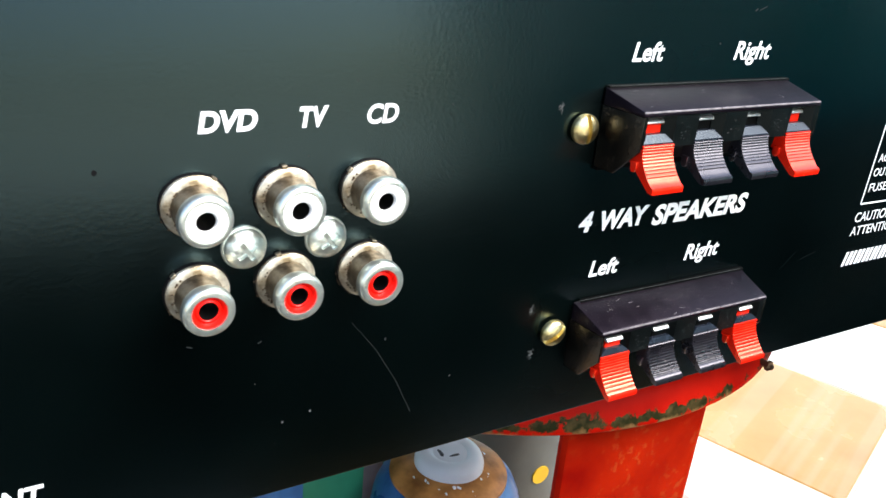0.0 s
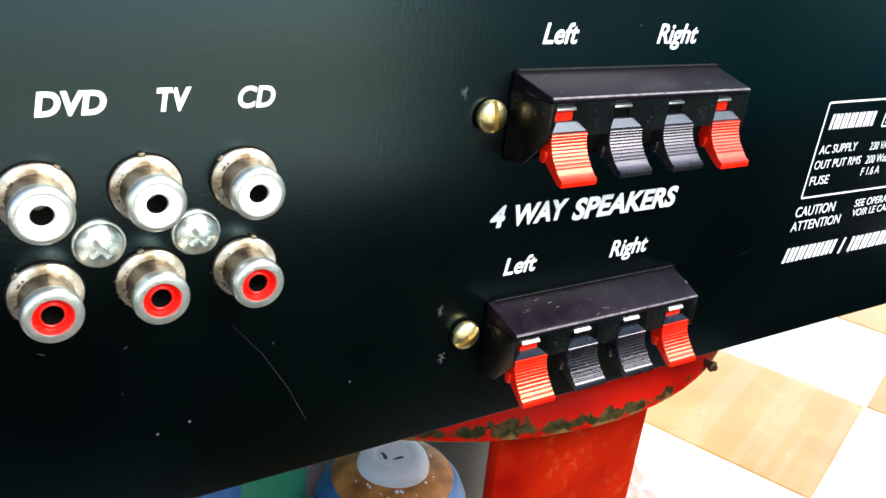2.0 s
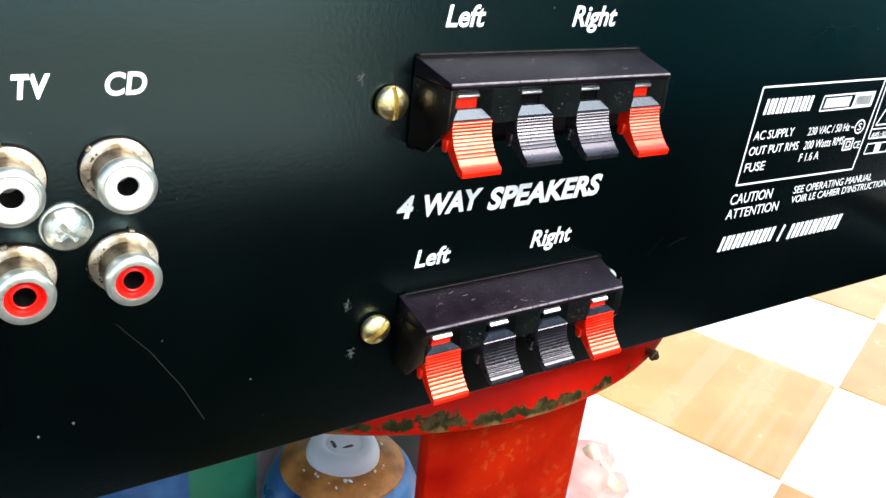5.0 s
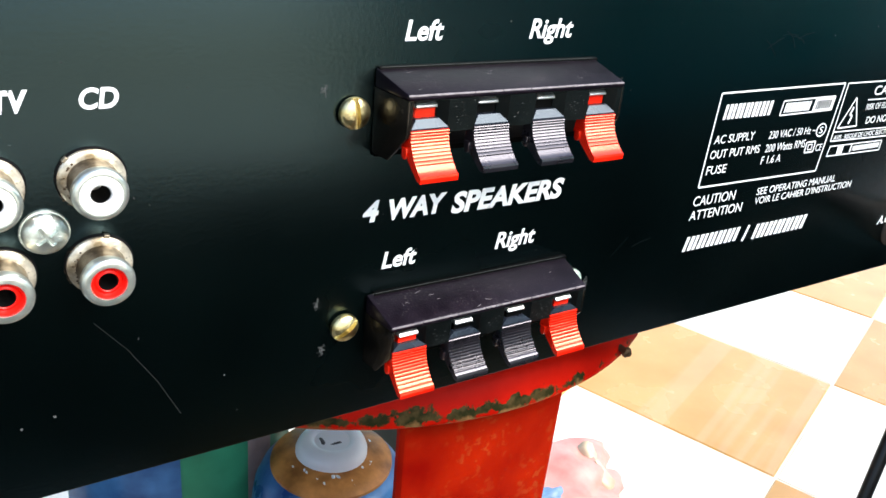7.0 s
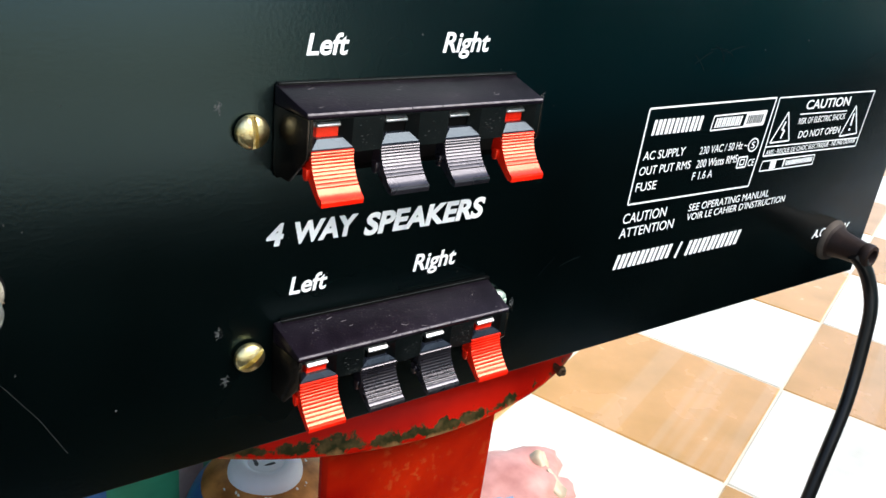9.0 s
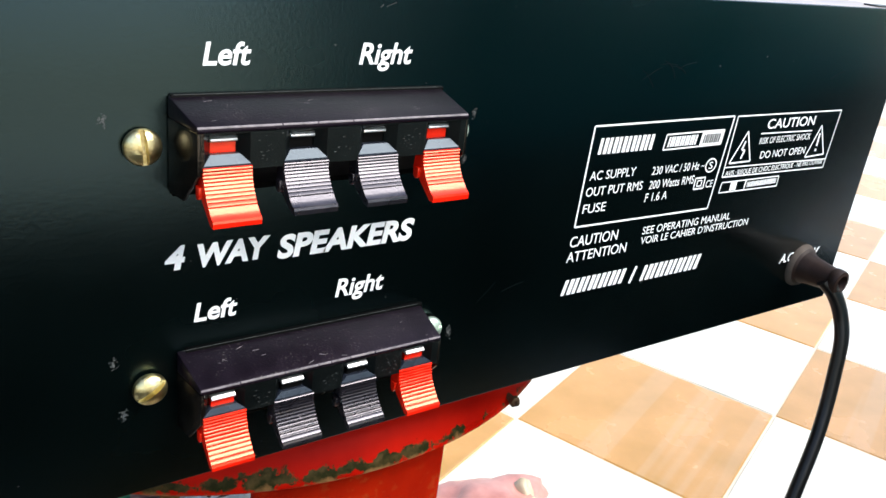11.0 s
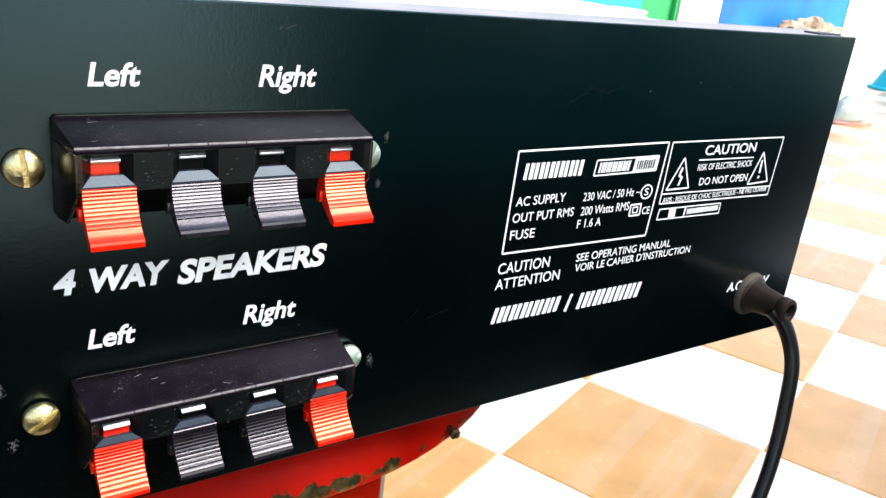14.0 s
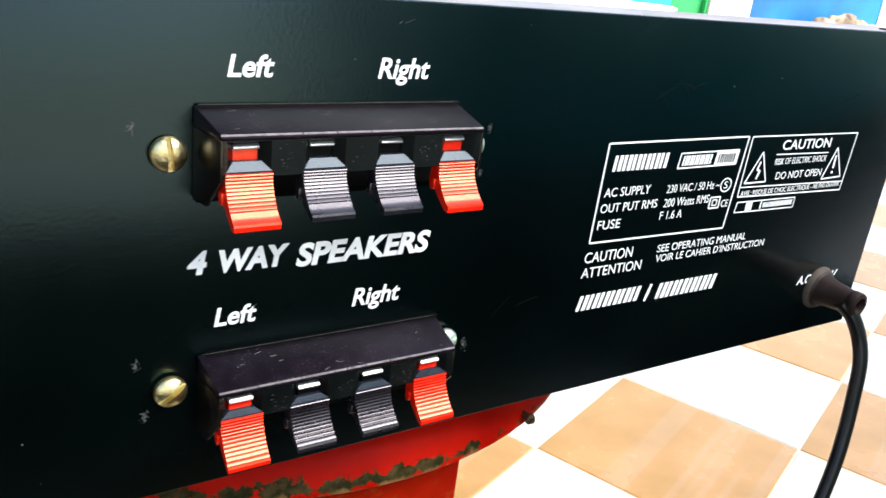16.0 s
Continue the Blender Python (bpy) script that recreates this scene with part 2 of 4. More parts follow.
M_PACKW = mat("cream_packet_print", (0.6, 0.5, 0.34), 0.4, 0, 0.15, 60, 400, 0.05)
M_PACKB = mat("pale_blue_packet_print", (0.16, 0.28, 0.42), 0.35, 0, 0.1, 60, 400, 0.05)
M_WALLT = mat("turquoise_wall_paint", (0.03, 0.42, 0.5), 0.6, 0, 0.1, 3, 60, 0.2)
M_WALLB = mat("blue_wall_paint", (0.008, 0.12, 0.4), 0.55, 0, 0.2, 1.2, 60, 0.2, tint=(0.008, 0.22, 0.58))
M_WALLW = mat("white_wall_paint", (0.82, 0.82, 0.8), 0.7, 0, 0.05, 3, 60, 0.2)
# Teal and near-black for unseen walls added to steer the panel's reflections.
M_TINTWALL = mat("added_reflection_teal", (0.01, 0.25, 0.24), 0.85, 0, 0.2, 3, 60, 0.2, 0.1)
M_BLOCKER = mat("added_blocker_dark_green", (0.006, 0.016, 0.016), 0.9, 0, 0.2, 3, 60, 0.2, 0.03)
M_GREEN = mat("green_door_paint", (0.03, 0.4, 0.12), 0.45, 0, 0.1, 4, 80, 0.1)
M_CLOTH = mat("white_cloth", (0.82, 0.81, 0.79), 0.9, 0, 0.06, 8, 300, 0.4)
M_CREAMCLOTH = mat("cream_cloth", (0.17, 0.105, 0.06), 0.9, 0, 0.3, 9, 300, 0.4, tint=(0.5, 0.39, 0.28))
M_CYAN = mat("cyan_plastic", (0.02, 0.58, 0.75), 0.35, 0, 0.1, 10, 200, 0.05)
M_SOLE = mat("pink_rubber", (0.7, 0.4, 0.36), 0.7, 0, 0.1, 20, 300, 0.1)
M_STRAP = mat("grey_green_fabric", (0.45, 0.52, 0.48), 0.8, 0, 0.15, 20, 300, 0.2)


# ---- building helpers: lengths in centimetres, world axes ----
def thing(name, base, label, category, group="", kind=""):
    ob = new(name)
    ob.location = Vector(base) * CM
    ob.empty_display_size = 0.02
    return tagged(ob, label, category, group, kind)


def origin_of(ob):
    p = Vector((0, 0, 0))
    while ob:
        p += ob.location
        ob = ob.parent
    return p


def part(name, bm, material, parent, label="", smooth=0):
    """Links a bmesh, given in centimetres of the world, as one mesh under its parent."""
    off = origin_of(parent)
    for v in bm.verts:
        v.co = v.co * CM - off
    bmesh.ops.recalc_face_normals(bm, faces=bm.faces)
    me = bpy.data.meshes.new(name)
    bm.to_mesh(me)
    bm.free()
    me.materials.append(material)
    if smooth:
        me.polygons.foreach_set("use_smooth", [True] * len(me.polygons))
        me.set_sharp_from_angle(angle=radians(smooth))
    ob = new(name, me)
    ob.parent = parent
    return tagged(ob, label)


def solid(name, bm, material, label, category, kind="", group="", smooth=0, base=(0, 0, 0)):
    """A top-level thing that is one mesh."""
    for v in bm.verts:
        v.co = (v.co - Vector(base)) * CM
    bmesh.ops.recalc_face_normals(bm, faces=bm.faces)
    me = bpy.data.meshes.new(name)
    bm.to_mesh(me)
    bm.free()
    me.materials.append(material)
    if smooth:
        me.polygons.foreach_set("use_smooth", [True] * len(me.polygons))
        me.set_sharp_from_angle(angle=radians(smooth))
    ob = new(name, me)
    ob.location = Vector(base) * CM
    return tagged(ob, label, category, group, kind)


def box(bm, x0, x1, y0, y1, z0, z1, bevel=0.0, segs=2):
    vs = [bm.verts.new((x, y, z)) for x in (x0, x1) for y in (y0, y1) for z in (z0, z1)]
    fs = [bm.faces.new([vs[i] for i in q]) for q in ((0, 1, 3, 2), (4, 6, 7, 5), (0, 4, 5, 1), (2, 3, 7, 6), (0, 2, 6, 4), (1, 5, 7, 3))]
    if bevel:
        edges = list({e for f in fs for e in f.edges})
        bmesh.ops.bevel(bm, geom=edges, offset=bevel, segments=segs, affect="EDGES", profile=0.5)
    return bm


def prism(bm, profile, x0, x1, bevel=0.0, taper=None):
    """A (y, z) profile swept along x; taper gives another profile for the far end."""
    a = [bm.verts.new((x0, y, z)) for y, z in profile]
    b = [bm.verts.new((x1, y, z)) for y, z in (taper or profile)]
    n = len(profile)
    fs = [bm.faces.new(a), bm.faces.new(b[::-1])]
    fs += [bm.faces.new((a[i], b[i], b[(i + 1) % n], a[(i + 1) % n])) for i in range(n)]
    if bevel:
        edges = list({e for f in fs for e in f.edges})
        bmesh.ops.bevel(bm, geom=edges, offset=bevel, segments=2, affect="EDGES", profile=0.5)
    return bm


def lathe(bm, profile, cx, cz, segs=40, wobble=0.0):
    """A profile of (radius, y) turned round an axis that runs along y through (cx, cz)."""
    rings = []
    for r, y in profile:
        if r <= 1e-6:
            rings.append([bm.verts.new((cx, y, cz))])
        else:
            ring = []
            for k in range(segs):
                a = 2 * math.pi * k / segs
                w = r * (1 + wobble * math.sin(3 * a + y * 5))
                ring.append(bm.verts.new((cx + w * math.cos(a), y, cz + w * math.sin(a))))
            rings.append(ring)
    join_rings(bm, rings, segs)
    return bm


def turn(bm, profile, cx, cy, segs=48, wobble=0.0):
    """A profile of (radius, z) turned round a vertical axis."""
    rings = []
    for r, z in profile:
        if r <= 1e-6:
            rings.append([bm.verts.new((cx, cy, z))])
        else:
            rings.append([bm.verts.new((cx + r * (1 + wobble * math.sin(3 * a + z)) * math.cos(a), cy + r * (1 + wobble * math.sin(3 * a + z)) * math.sin(a), z))
                          for a in (2 * math.pi * k / segs for k in range(segs))])
    join_rings(bm, rings, segs)
    return bm


def join_rings(bm, rings, segs):
    for p, q in zip(rings, rings[1:]):
        for k in range(segs):
            j = (k + 1) % segs
            if len(p) == 1 and len(q) == 1:
                break
            if len(p) == 1:
                bm.faces.new((p[0], q[k], q[j]))
            elif len(q) == 1:
                bm.faces.new((p[k], q[0], p[j]))
            else:
                bm.faces.new((p[k], q[k], q[j], p[j]))


def sweep(bm, points, section):
    """A closed section of (across, thick) carried along a smooth line of points; across starts along x."""
    pts = []
    P = [Vector(p) for p in points]
    P = [2 * P[0] - P[1]] + P + [2 * P[-1] - P[-2]]
    for a, b, c, d in zip(P, P[1:], P[2:], P[3:]):
        for k in range(8):
            t = k / 8
            pts.append(0.5 * (2 * b + (c - a) * t + (2 * a - 5 * b + 4 * c - d) * t * t + (3 * b - a - 3 * c + d) * t ** 3))
    pts.append(P[-2])
    rings = []
    for i, p in enumerate(pts):
        way = (pts[min(i + 1, len(pts) - 1)] - pts[max(i - 1, 0)]).normalized()
        across = (Vector((1, 0.25, 0)) - way * way.dot(Vector((1, 0.25, 0)))).normalized()
        up = way.cross(across)
        rings.append([bm.verts.new(p + across * u + up * v) for u, v in section])
    n = len(section)
    for p, q in zip(rings, rings[1:]):
        for k in range(n):
            bm.faces.new((p[k], q[k], q[(k + 1) % n], p[(k + 1) % n]))
    bm.faces.new(rings[0])
    bm.faces.new(rings[-1][::-1])
    return bm


def lump(bm, cx, cy, z0, rx, ry, h, seed, rough=0.25, n=5):
    """A soft heap resting at z0."""
    bmesh.ops.create_icosphere(bm, subdivisions=n, radius=1.0)
    s = Vector((seed * 3.1, seed * 1.7, seed))
    for v in bm.verts:
        d = v.co.normalized()
        k = 1 + rough * noise.noise(d * 1.6 + s) + 0.5 * rough * noise.noise(d * 4 + s) + 0.22 * rough * abs(noise.noise(d * 9 + s))
        z = d.z * k
        v.co = Vector((cx + d.x * k * rx, cy + d.y * k * ry, z0 + h * max(0.0, 0.15 + 0.85 * z)))
    return bm


# ---- the floor slab, the far walls and three added walls out of view ----
ground_bm = box(bmesh.new(), -6000, 6000, -6000, 6000, -20, -0.15)
ground = solid("ground", ground_bm, M_JOINT, "pale grout bed under the floor tiles", "floor", "structure")


def wall(name, x0, x1, y0, y1, z1, material, label):
    return solid(name, box(bmesh.new(), x0, x1, y0, y1, -0.2, z1), material, label, "wall", "structure")


wall("wall_turquoise", -300, 517, 460, 485, 105, M_WALLT, "turquoise painted wall beyond the tiled floor")
wall("wall_white", 560.5, 612, 458, 486, 105, M_WALLW, "white painted pillar between the green door and blue wall")
wall("wall_blue", 612, 806, 460, 485, 105, M_WALLB, "bright blue painted wall beyond the tiled floor")
wall("wall_end", 806, 1500, 459, 486, 105, M_WALLW, "white painted wall end beside the blue wall")
door = thing("door_1", (539, 462, -0.2), "closed green painted door between turquoise and white walls", "door", kind="structure")
part("leaf", box(bmesh.new(), 521, 557, 464, 468, -0.2, 96, 0.4), M_GREEN, door)
for x0, x1 in ((517.2, 521), (557, 560.3)):
    part("jamb", box(bmesh.new(), x0, x1, 460, 470, -0.2, 98, 0.3), M_GREEN, door)
part("lintel", box(bmesh.new(), 517.2, 560.3, 460, 470, 98, 105, 0.3), M_GREEN, door)
# Three unseen walls, added to shade the near floor and shape panel reflections.
wall("added_wall_front", -400, 500, -34, -18, 31.0, M_BLOCKER, "added unseen dark green wall that darkens the rear panel's reflection")
wall("added_wall_end", 60, 68, -17.9, 1.5, 20, M_BLOCKER, "added unseen low wall that hides bright floor from the panel's reflection")
wall("added_wall_teal", 45, 900, -80, -62, 95, M_TINTWALL, "added unseen teal wall that tints the panel's right-hand reflection")


# ---- the amplifier ----
AX0, AX1, AZ0, AZ1, AD = -16.2, 26.28, 34.72, 43.55, 29.0
amp = thing("amplifier", (5.1, 14, 33.9), "black metal amplifier with white rear lettering on a red stool", "amplifier")
panel_bm = box(bmesh.new(), AX0, AX1, 0, 0.12, AZ0, AZ1, 0.035, 2)
panel = part("back_panel", panel_bm, M_PANEL, amp, "scuffed matt black steel panel with white lettering", 40)
part("top_flange", box(bmesh.new(), AX0 + 0.05, AX1 - 0.05, 0.121, 1.75, AZ1 - 0.13, AZ1 - 0.012, 0.03), M_FLANGE, amp, "pale worn folded flange", 30)
part("top_cover", box(bmesh.new(), AX0 + 0.2, AX1 - 0.2, 0.13, AD, AZ1 - 2.5, AZ1 - 2.38), M_COVER, amp)
part("corner_bracket", box(bmesh.new(), 24.9, 26.0, 0.3, 0.75, AZ1 - 0.013, AZ1 + 0.03, 0.01), M_COVER, amp, "small black corner bracket")
for x0, x1 in ((AX0 + 0.04, AX0 + 0.16), (AX1 - 0.16, AX1 - 0.04)):
    part("side_cover", box(bmesh.new(), x0, x1, 0.13, AD, AZ0 + 0.05, AZ1 - 2.37, 0.02), M_COVER, amp)
part("base_plate", box(bmesh.new(), AX0 + 0.2, AX1 - 0.2, 0.13, AD, AZ0 + 0.02, AZ0 + 0.14), M_COVER, amp)
part("front_plate", box(bmesh.new(), AX0, AX1, AD + 0.01, AD + 0.5, AZ0, AZ1 - 2.3, 0.1), M_COVER, amp)
for fx, fy in ((6.5, 7.5), (16.0, 7.5), (6.5, 16.0), (16.0, 16.0)):
    part("foot", turn(bmesh.new(), [(0, 33.9), (0.9, 33.9), (1.0, 34.0), (1.0, 34.74), (0, 34.74)], fx, fy, 24), M_PLUG, amp)


# ---- printing on the rear panel ----
def blocks(quads, material=None, y=-0.004):
    for q in quads:
        bars([q], "brand_block", material, y)


def words(body, x0, x1, z0, z1, slant=0.0, heavy=0.0, name="printed_word", material=None):
    """Lettering in the built-in font, fitted between x0..x1 and z0..z1 on the panel's face."""
    cu = bpy.data.curves.new("lettering", "FONT")
    cu.body, cu.shear, cu.offset, cu.extrude, cu.resolution_u = body, slant, heavy, 0.002, 4
    tmp = bpy.data.objects.new("lettering", cu)
    scene.collection.objects.link(tmp)
    me = bpy.data.meshes.new_from_object(tmp.evaluated_get(bpy.context.evaluated_depsgraph_get()))
    bpy.data.objects.remove(tmp)
    bpy.data.curves.remove(cu)
    n = len(me.vertices)
    co = np.zeros(n * 3)
    me.vertices.foreach_get("co", co)
    co = co.reshape(-1, 3)
    lo, hi = co.min(0), co.max(0)
    u = (co - lo) / (hi - lo)
    off = np.array(origin_of(panel))
    out = np.stack([x0 + u[:, 0] * (x1 - x0), -0.004 + 0.003 * (0.5 - u[:, 2]), z0 + u[:, 1] * (z1 - z0)], 1) * CM - off
    me.vertices.foreach_set("co", out.ravel())
    me.name = name
    me.materials.append(material or M_PRINT)
    ob = new(name, me)
    ob.parent = panel
    return ob


def bars(quads, name="printed_bar", material=None, y=-0.004):
    """Flat printed strokes, each four (x, z) corners, as one print."""
    bm = bmesh.new()
    for q in quads:
        a = [bm.verts.new((x, y, z)) for x, z in q]
        b = [bm.verts.new((x, 0.002, z)) for x, z in q]
        k = len(q)
        bm.faces.new(a)
        for i in range(k):
            bm.faces.new((a[i], b[i], b[(i + 1) % k], a[(i + 1) % k]))
    return part(name, bm, material or M_PRINT, panel)


def stroke(x0, z0, x1, z1, w):
    d = Vector((x1 - x0, z1 - z0)).normalized()
    n = Vector((-d.y, d.x)) * w / 2
    return [(x0 + n.x, z0 + n.y), (x0 - n.x, z0 - n.y), (x1 - n.x, z1 - n.y), (x1 + n.x, z1 + n.y)]


def outline(corners, w):
    return [stroke(*corners[i], *corners[(i + 1) % len(corners)], w) for i in range(len(corners))]


def letter_blocks(x0, x1, z0, z1, count, slant):
    """Plain slanted blocks that stand for a maker's name."""
    count *= 2
    step = (x1 - x0) / count
    out = []
    for i in range(count):
        a, b = x0 + i * step, x0 + (i + (0.72 if i % 2 else 0.6)) * step
        s = slant * (z1 - z0)
        out.append([(a, z0), (b, z0), (b + s, z1), (a + s, z1)])
    return out


words("DVD", -1.47, -0.61, 41.375, 41.70, 0.18, 0.042)
words("TV", 0.02, 0.48, 41.375, 41.70, 0.18, 0.042)
words("CD", 1.12, 1.66, 41.37, 41.69, 0.18, 0.03)
words("ANT", -4.86, -3.93, 35.77, 36.13, 0.18, 0.03)
for z, zb, xl, xr in ((42.225, 42.105, 6.33, 8.97), (37.92, 37.79, 6.17, 8.81)):
    words("Left", xl, xl + 0.76, z, z + 0.36, 0.18, 0.022)
    words("Right", xr, xr + 1.03, zb, z + 0.355, 0.18, 0.02)
words("4", 5.71, 6.04, 38.94, 39.365, 0.18, 0.04)
words("WAY", 6.24, 7.5, 38.92, 39.345, 0.18, 0.043)
words("SPEAKERS", 7.63, 10.41, 38.86, 39.315, 0.18, 0.04)

bars(outline([(14.75, 40.86), (19.42, 40.87), (19.24, 38.5), (14.69, 38.56)], 0.042), "label_border")
bars(outline([(19.56, 40.86), (24.06, 40.83), (23.97, 39.2), (19.52, 39.3)], 0.034), "label_border")
blocks(letter_blocks(14.97, 16.7, 40.22, 40.58, 6, 0.1))
bars(outline([(17.1, 40.54), (19.16, 40.55), (19.13, 40.19), (17.06, 40.18)], 0.035), "brand_border")
blocks(letter_blocks(17.18, 18.2, 40.24, 40.48, 6, 0.15))
bars([[(18.32, 40.2), (19.12, 40.2), (19.15, 40.53), (18.36, 40.53)]], "brand_field")
blocks(letter_blocks(18.42, 19.05, 40.25, 40.47, 4, 0.1), M_DARK, -0.007)
words("AC SUPPLY", 14.87, 16.3, 39.63, 39.84)
words("OUT PUT RMS", 14.84, 16.63, 39.26, 39.47)
words("FUSE", 14.84, 15.54, 38.86, 39.08)
words("230 VAC / 50 Hz ~", 16.86, 18.72, 39.59, 39.79)
words("200 Watts RMS", 16.86, 18.44, 39.24, 39.45)
words("F 1.6 A", 16.81, 17.57, 38.93, 39.14)
ring = [(18.96 + 0.19 * math.cos(a), 39.66 + 0.17 * math.sin(a)) for a in (2 * math.pi * k / 20 for k in range(20))]
bars([stroke(*ring[i], *ring[(i + 1) % 20], 0.035) for i in range(20)], "approval_ring")
words("S", 18.89, 19.03, 39.57, 39.75)
bars(outline([(18.5, 39.36), (18.86, 39.36), (18.86, 39.08), (18.5, 39.08)], 0.04) + outline([(18.6, 39.29), (18.76, 39.29), (18.76, 39.15), (18.6, 39.15)], 0.03), "insulation_mark")
words("CE", 18.94, 19.2, 39.08, 39.27)
words("CAUTION", 20.85, 22.92, 40.47, 40.73, 0.0, 0.01)
bars([stroke(20.68, 40.36, 22.92, 40.32, 0.03)], "printed_rule")
words("RISK OF ELECTRIC SHOCK", 20.7, 22.92, 40.08, 40.25)
words("DO NOT OPEN", 20.88, 22.85, 39.68, 39.88)
for a, b, c in (((19.66, 39.65), (20.5, 39.65), (20.12, 40.45)), ((22.93, 39.57), (23.8, 39.6), (23.32, 40.44))):
    bars(outline([a, b, c], 0.04), "warning_triangle")
bars([stroke(20.12, 40.2, 20.04, 39.98, 0.06), stroke(20.04, 39.98, 20.16, 39.96, 0.05), stroke(20.16, 39.96, 20.08, 39.74, 0.06)], "bolt_mark")
bars([stroke(23.34, 40.22, 23.35, 39.86, 0.07), stroke(23.35, 39.78, 23.35, 39.71, 0.07)], "exclamation_mark")
bars([stroke(19.55, 39.55, 23.97, 39.45, 0.03)], "printed_rule")
words("AVIS : RISQUE DE CHOC ELECTRIQUE - NE PAS OUVRIR", 19.62, 23.86, 39.29, 39.45)
bars(outline([(19.58, 39.15), (21.97, 39.12), (21.97, 38.84), (19.54, 38.88)], 0.03), "printed_rule")
blocks([[(19.95, 38.9), (20.2, 38.9), (20.2, 39.12), (19.95, 39.12)], stroke(20.55, 38.9, 20.57, 39.12, 0.05)] + letter_blocks(20.65, 21.9, 38.93, 39.07, 13, 0.0))
words("CAUTION", 14.64, 16.14, 38.07, 38.33)
words("ATTENTION", 14.62, 16.52, 37.7, 37.95)
words("SEE OPERATING MANUAL", 16.98, 20.28, 38.08, 38.28)
words("VOIR LE CAHIER D'INSTRUCTION", 16.99, 21.12, 37.82, 38.02)
blocks(letter_blocks(14.64, 16.66, 36.86, 37.24, 6, 0.25) + [stroke(16.9, 36.8, 17.05, 37.24, 0.08)] + letter_blocks(17.26, 19.44, 36.8, 37.21, 6, 0.25))
words("A.C", 23.2, 23.85, 36.34, 36.62, 0.15, 0.02)
words("230 V", 24.05, 25.14, 36.32, 36.62, 0.15, 0.02)

# scuffs and dust marks on the panel
SCUFFS = [stroke(1.02, 37.9, 1.5, 37.28, 0.005), stroke(1.5, 37.28, 1.95, 36.52, 0.007), stroke(1.95, 36.52, 2.3, 35.76, 0.008), stroke(-1.75, 38.02, -1.66, 37.98, 0.02),
          stroke(-0.62, 37.84, -0.56, 37.88, 0.02), stroke(9.3, 43.15, 9.36, 43.2, 0.02), stroke(9.42, 43.17, 9.6, 43.24, 0.015),
          stroke(8.5, 42.55, 8.53, 42.53, 0.03)]
for q in SCUFFS:
    bars([q], "scratch", M_SCRATCH, -0.002)
rng = random.Random(7)
for cx, cz, r in ((4.98, 36.42, 0.09), (4.86, 37.42, 0.08), (4.88, 41.45, 0.08), (11.5, 41.3, 0.07), (11.55, 36.6, 0.1), (11.4, 40.4, 0.06), (0.3, 36.3, 0.03), (-0.2, 36.2, 0.025), (3.1, 36.35, 0.02), (20.1, 42.3, 0.025), (18.4, 42.1, 0.02)):
    pts = [(cx + r * rng.uniform(0.5, 1.1) * math.cos(a), cz + 1.2 * r * rng.uniform(0.5, 1.1) * math.sin(a)) for a in (2 * math.pi * k / 9 for k in range(9))]
    if r > 0.05:
        flecks = []
        for k in range(60):
            u, w, q = cx + rng.gauss(0, 0.4 * r), cz + rng.gauss(0, 0.65 * r), rng.uniform(0.05, 0.16) * r
            flecks.append([(u + q * rng.uniform(0.5, 1.2) * math.cos(g), w + q * rng.uniform(0.5, 1.4) * math.sin(g)) for g in (2 * math.pi * i / 6 for i in range(6))])
        bm = bmesh.new()
        for i, f in enumerate(flecks):
            bm.faces.new([bm.verts.new((u, -0.002 - 0.00005 * i, w)) for u, w in f])
        part("dust_spot", bm, M_SCUFF, panel)
    else:
        bars([pts], "dust_spot", M_SCUFF, -0.002)

# Flat near-black disc stands for the shade in a small hole.
bars([[(-2.85 + 0.035 * math.cos(a), 40.93 + 0.045 * math.sin(a)) for a in (2 * math.pi * k / 10 for k in range(10))]], "pin_hole", M_HOLE, -0.002)
for k in range(9):
    cx, cz = rng.choice(((17.0, 42.3), (16.2, 42.1), (13.4, 42.4), (22.6, 42.0), (12.6, 37.2)))
    x, z, a = cx + rng.uniform(-0.5, 0.5), cz + rng.uniform(-0.3, 0.3), rng.uniform(-0.5, 0.9)
    bend = []
    for i in range(6):
        bend.append((x, z))
        x, z, a = x + 0.12 * math.cos(a), z + 0.12 * math.sin(a), a + rng.uniform(-0.25, 0.1)
    bars([stroke(*p, *q, 0.012) for p, q in zip(bend, bend[1:])], "smear", M_SMEAR, -0.0015)
specks = bmesh.new()
for k in range(80):
    x, z, q = rng.uniform(-6, 26.3), rng.uniform(AZ0 + 0.1, AZ1 - 0.1), rng.choice((0.006, 0.008, 0.01, 0.014))
    ln = q * rng.choice((1, 1, 1, 2.5))
    a = rng.uniform(0, math.pi)
    p = [(x + ln * math.cos(a), z + ln * math.sin(a)), (x - q * math.sin(a), z + q * math.cos(a)), (x - ln * math.cos(a), z - ln * math.sin(a)), (x + q * math.sin(a), z - q * math.cos(a))]
    specks.faces.new([specks.verts.new((u, -0.0025, w)) for u, w in p])
tagged(part("dust_specks", specks, M_SCRATCH, panel, "fine pale dust specks"), kind="stuff")


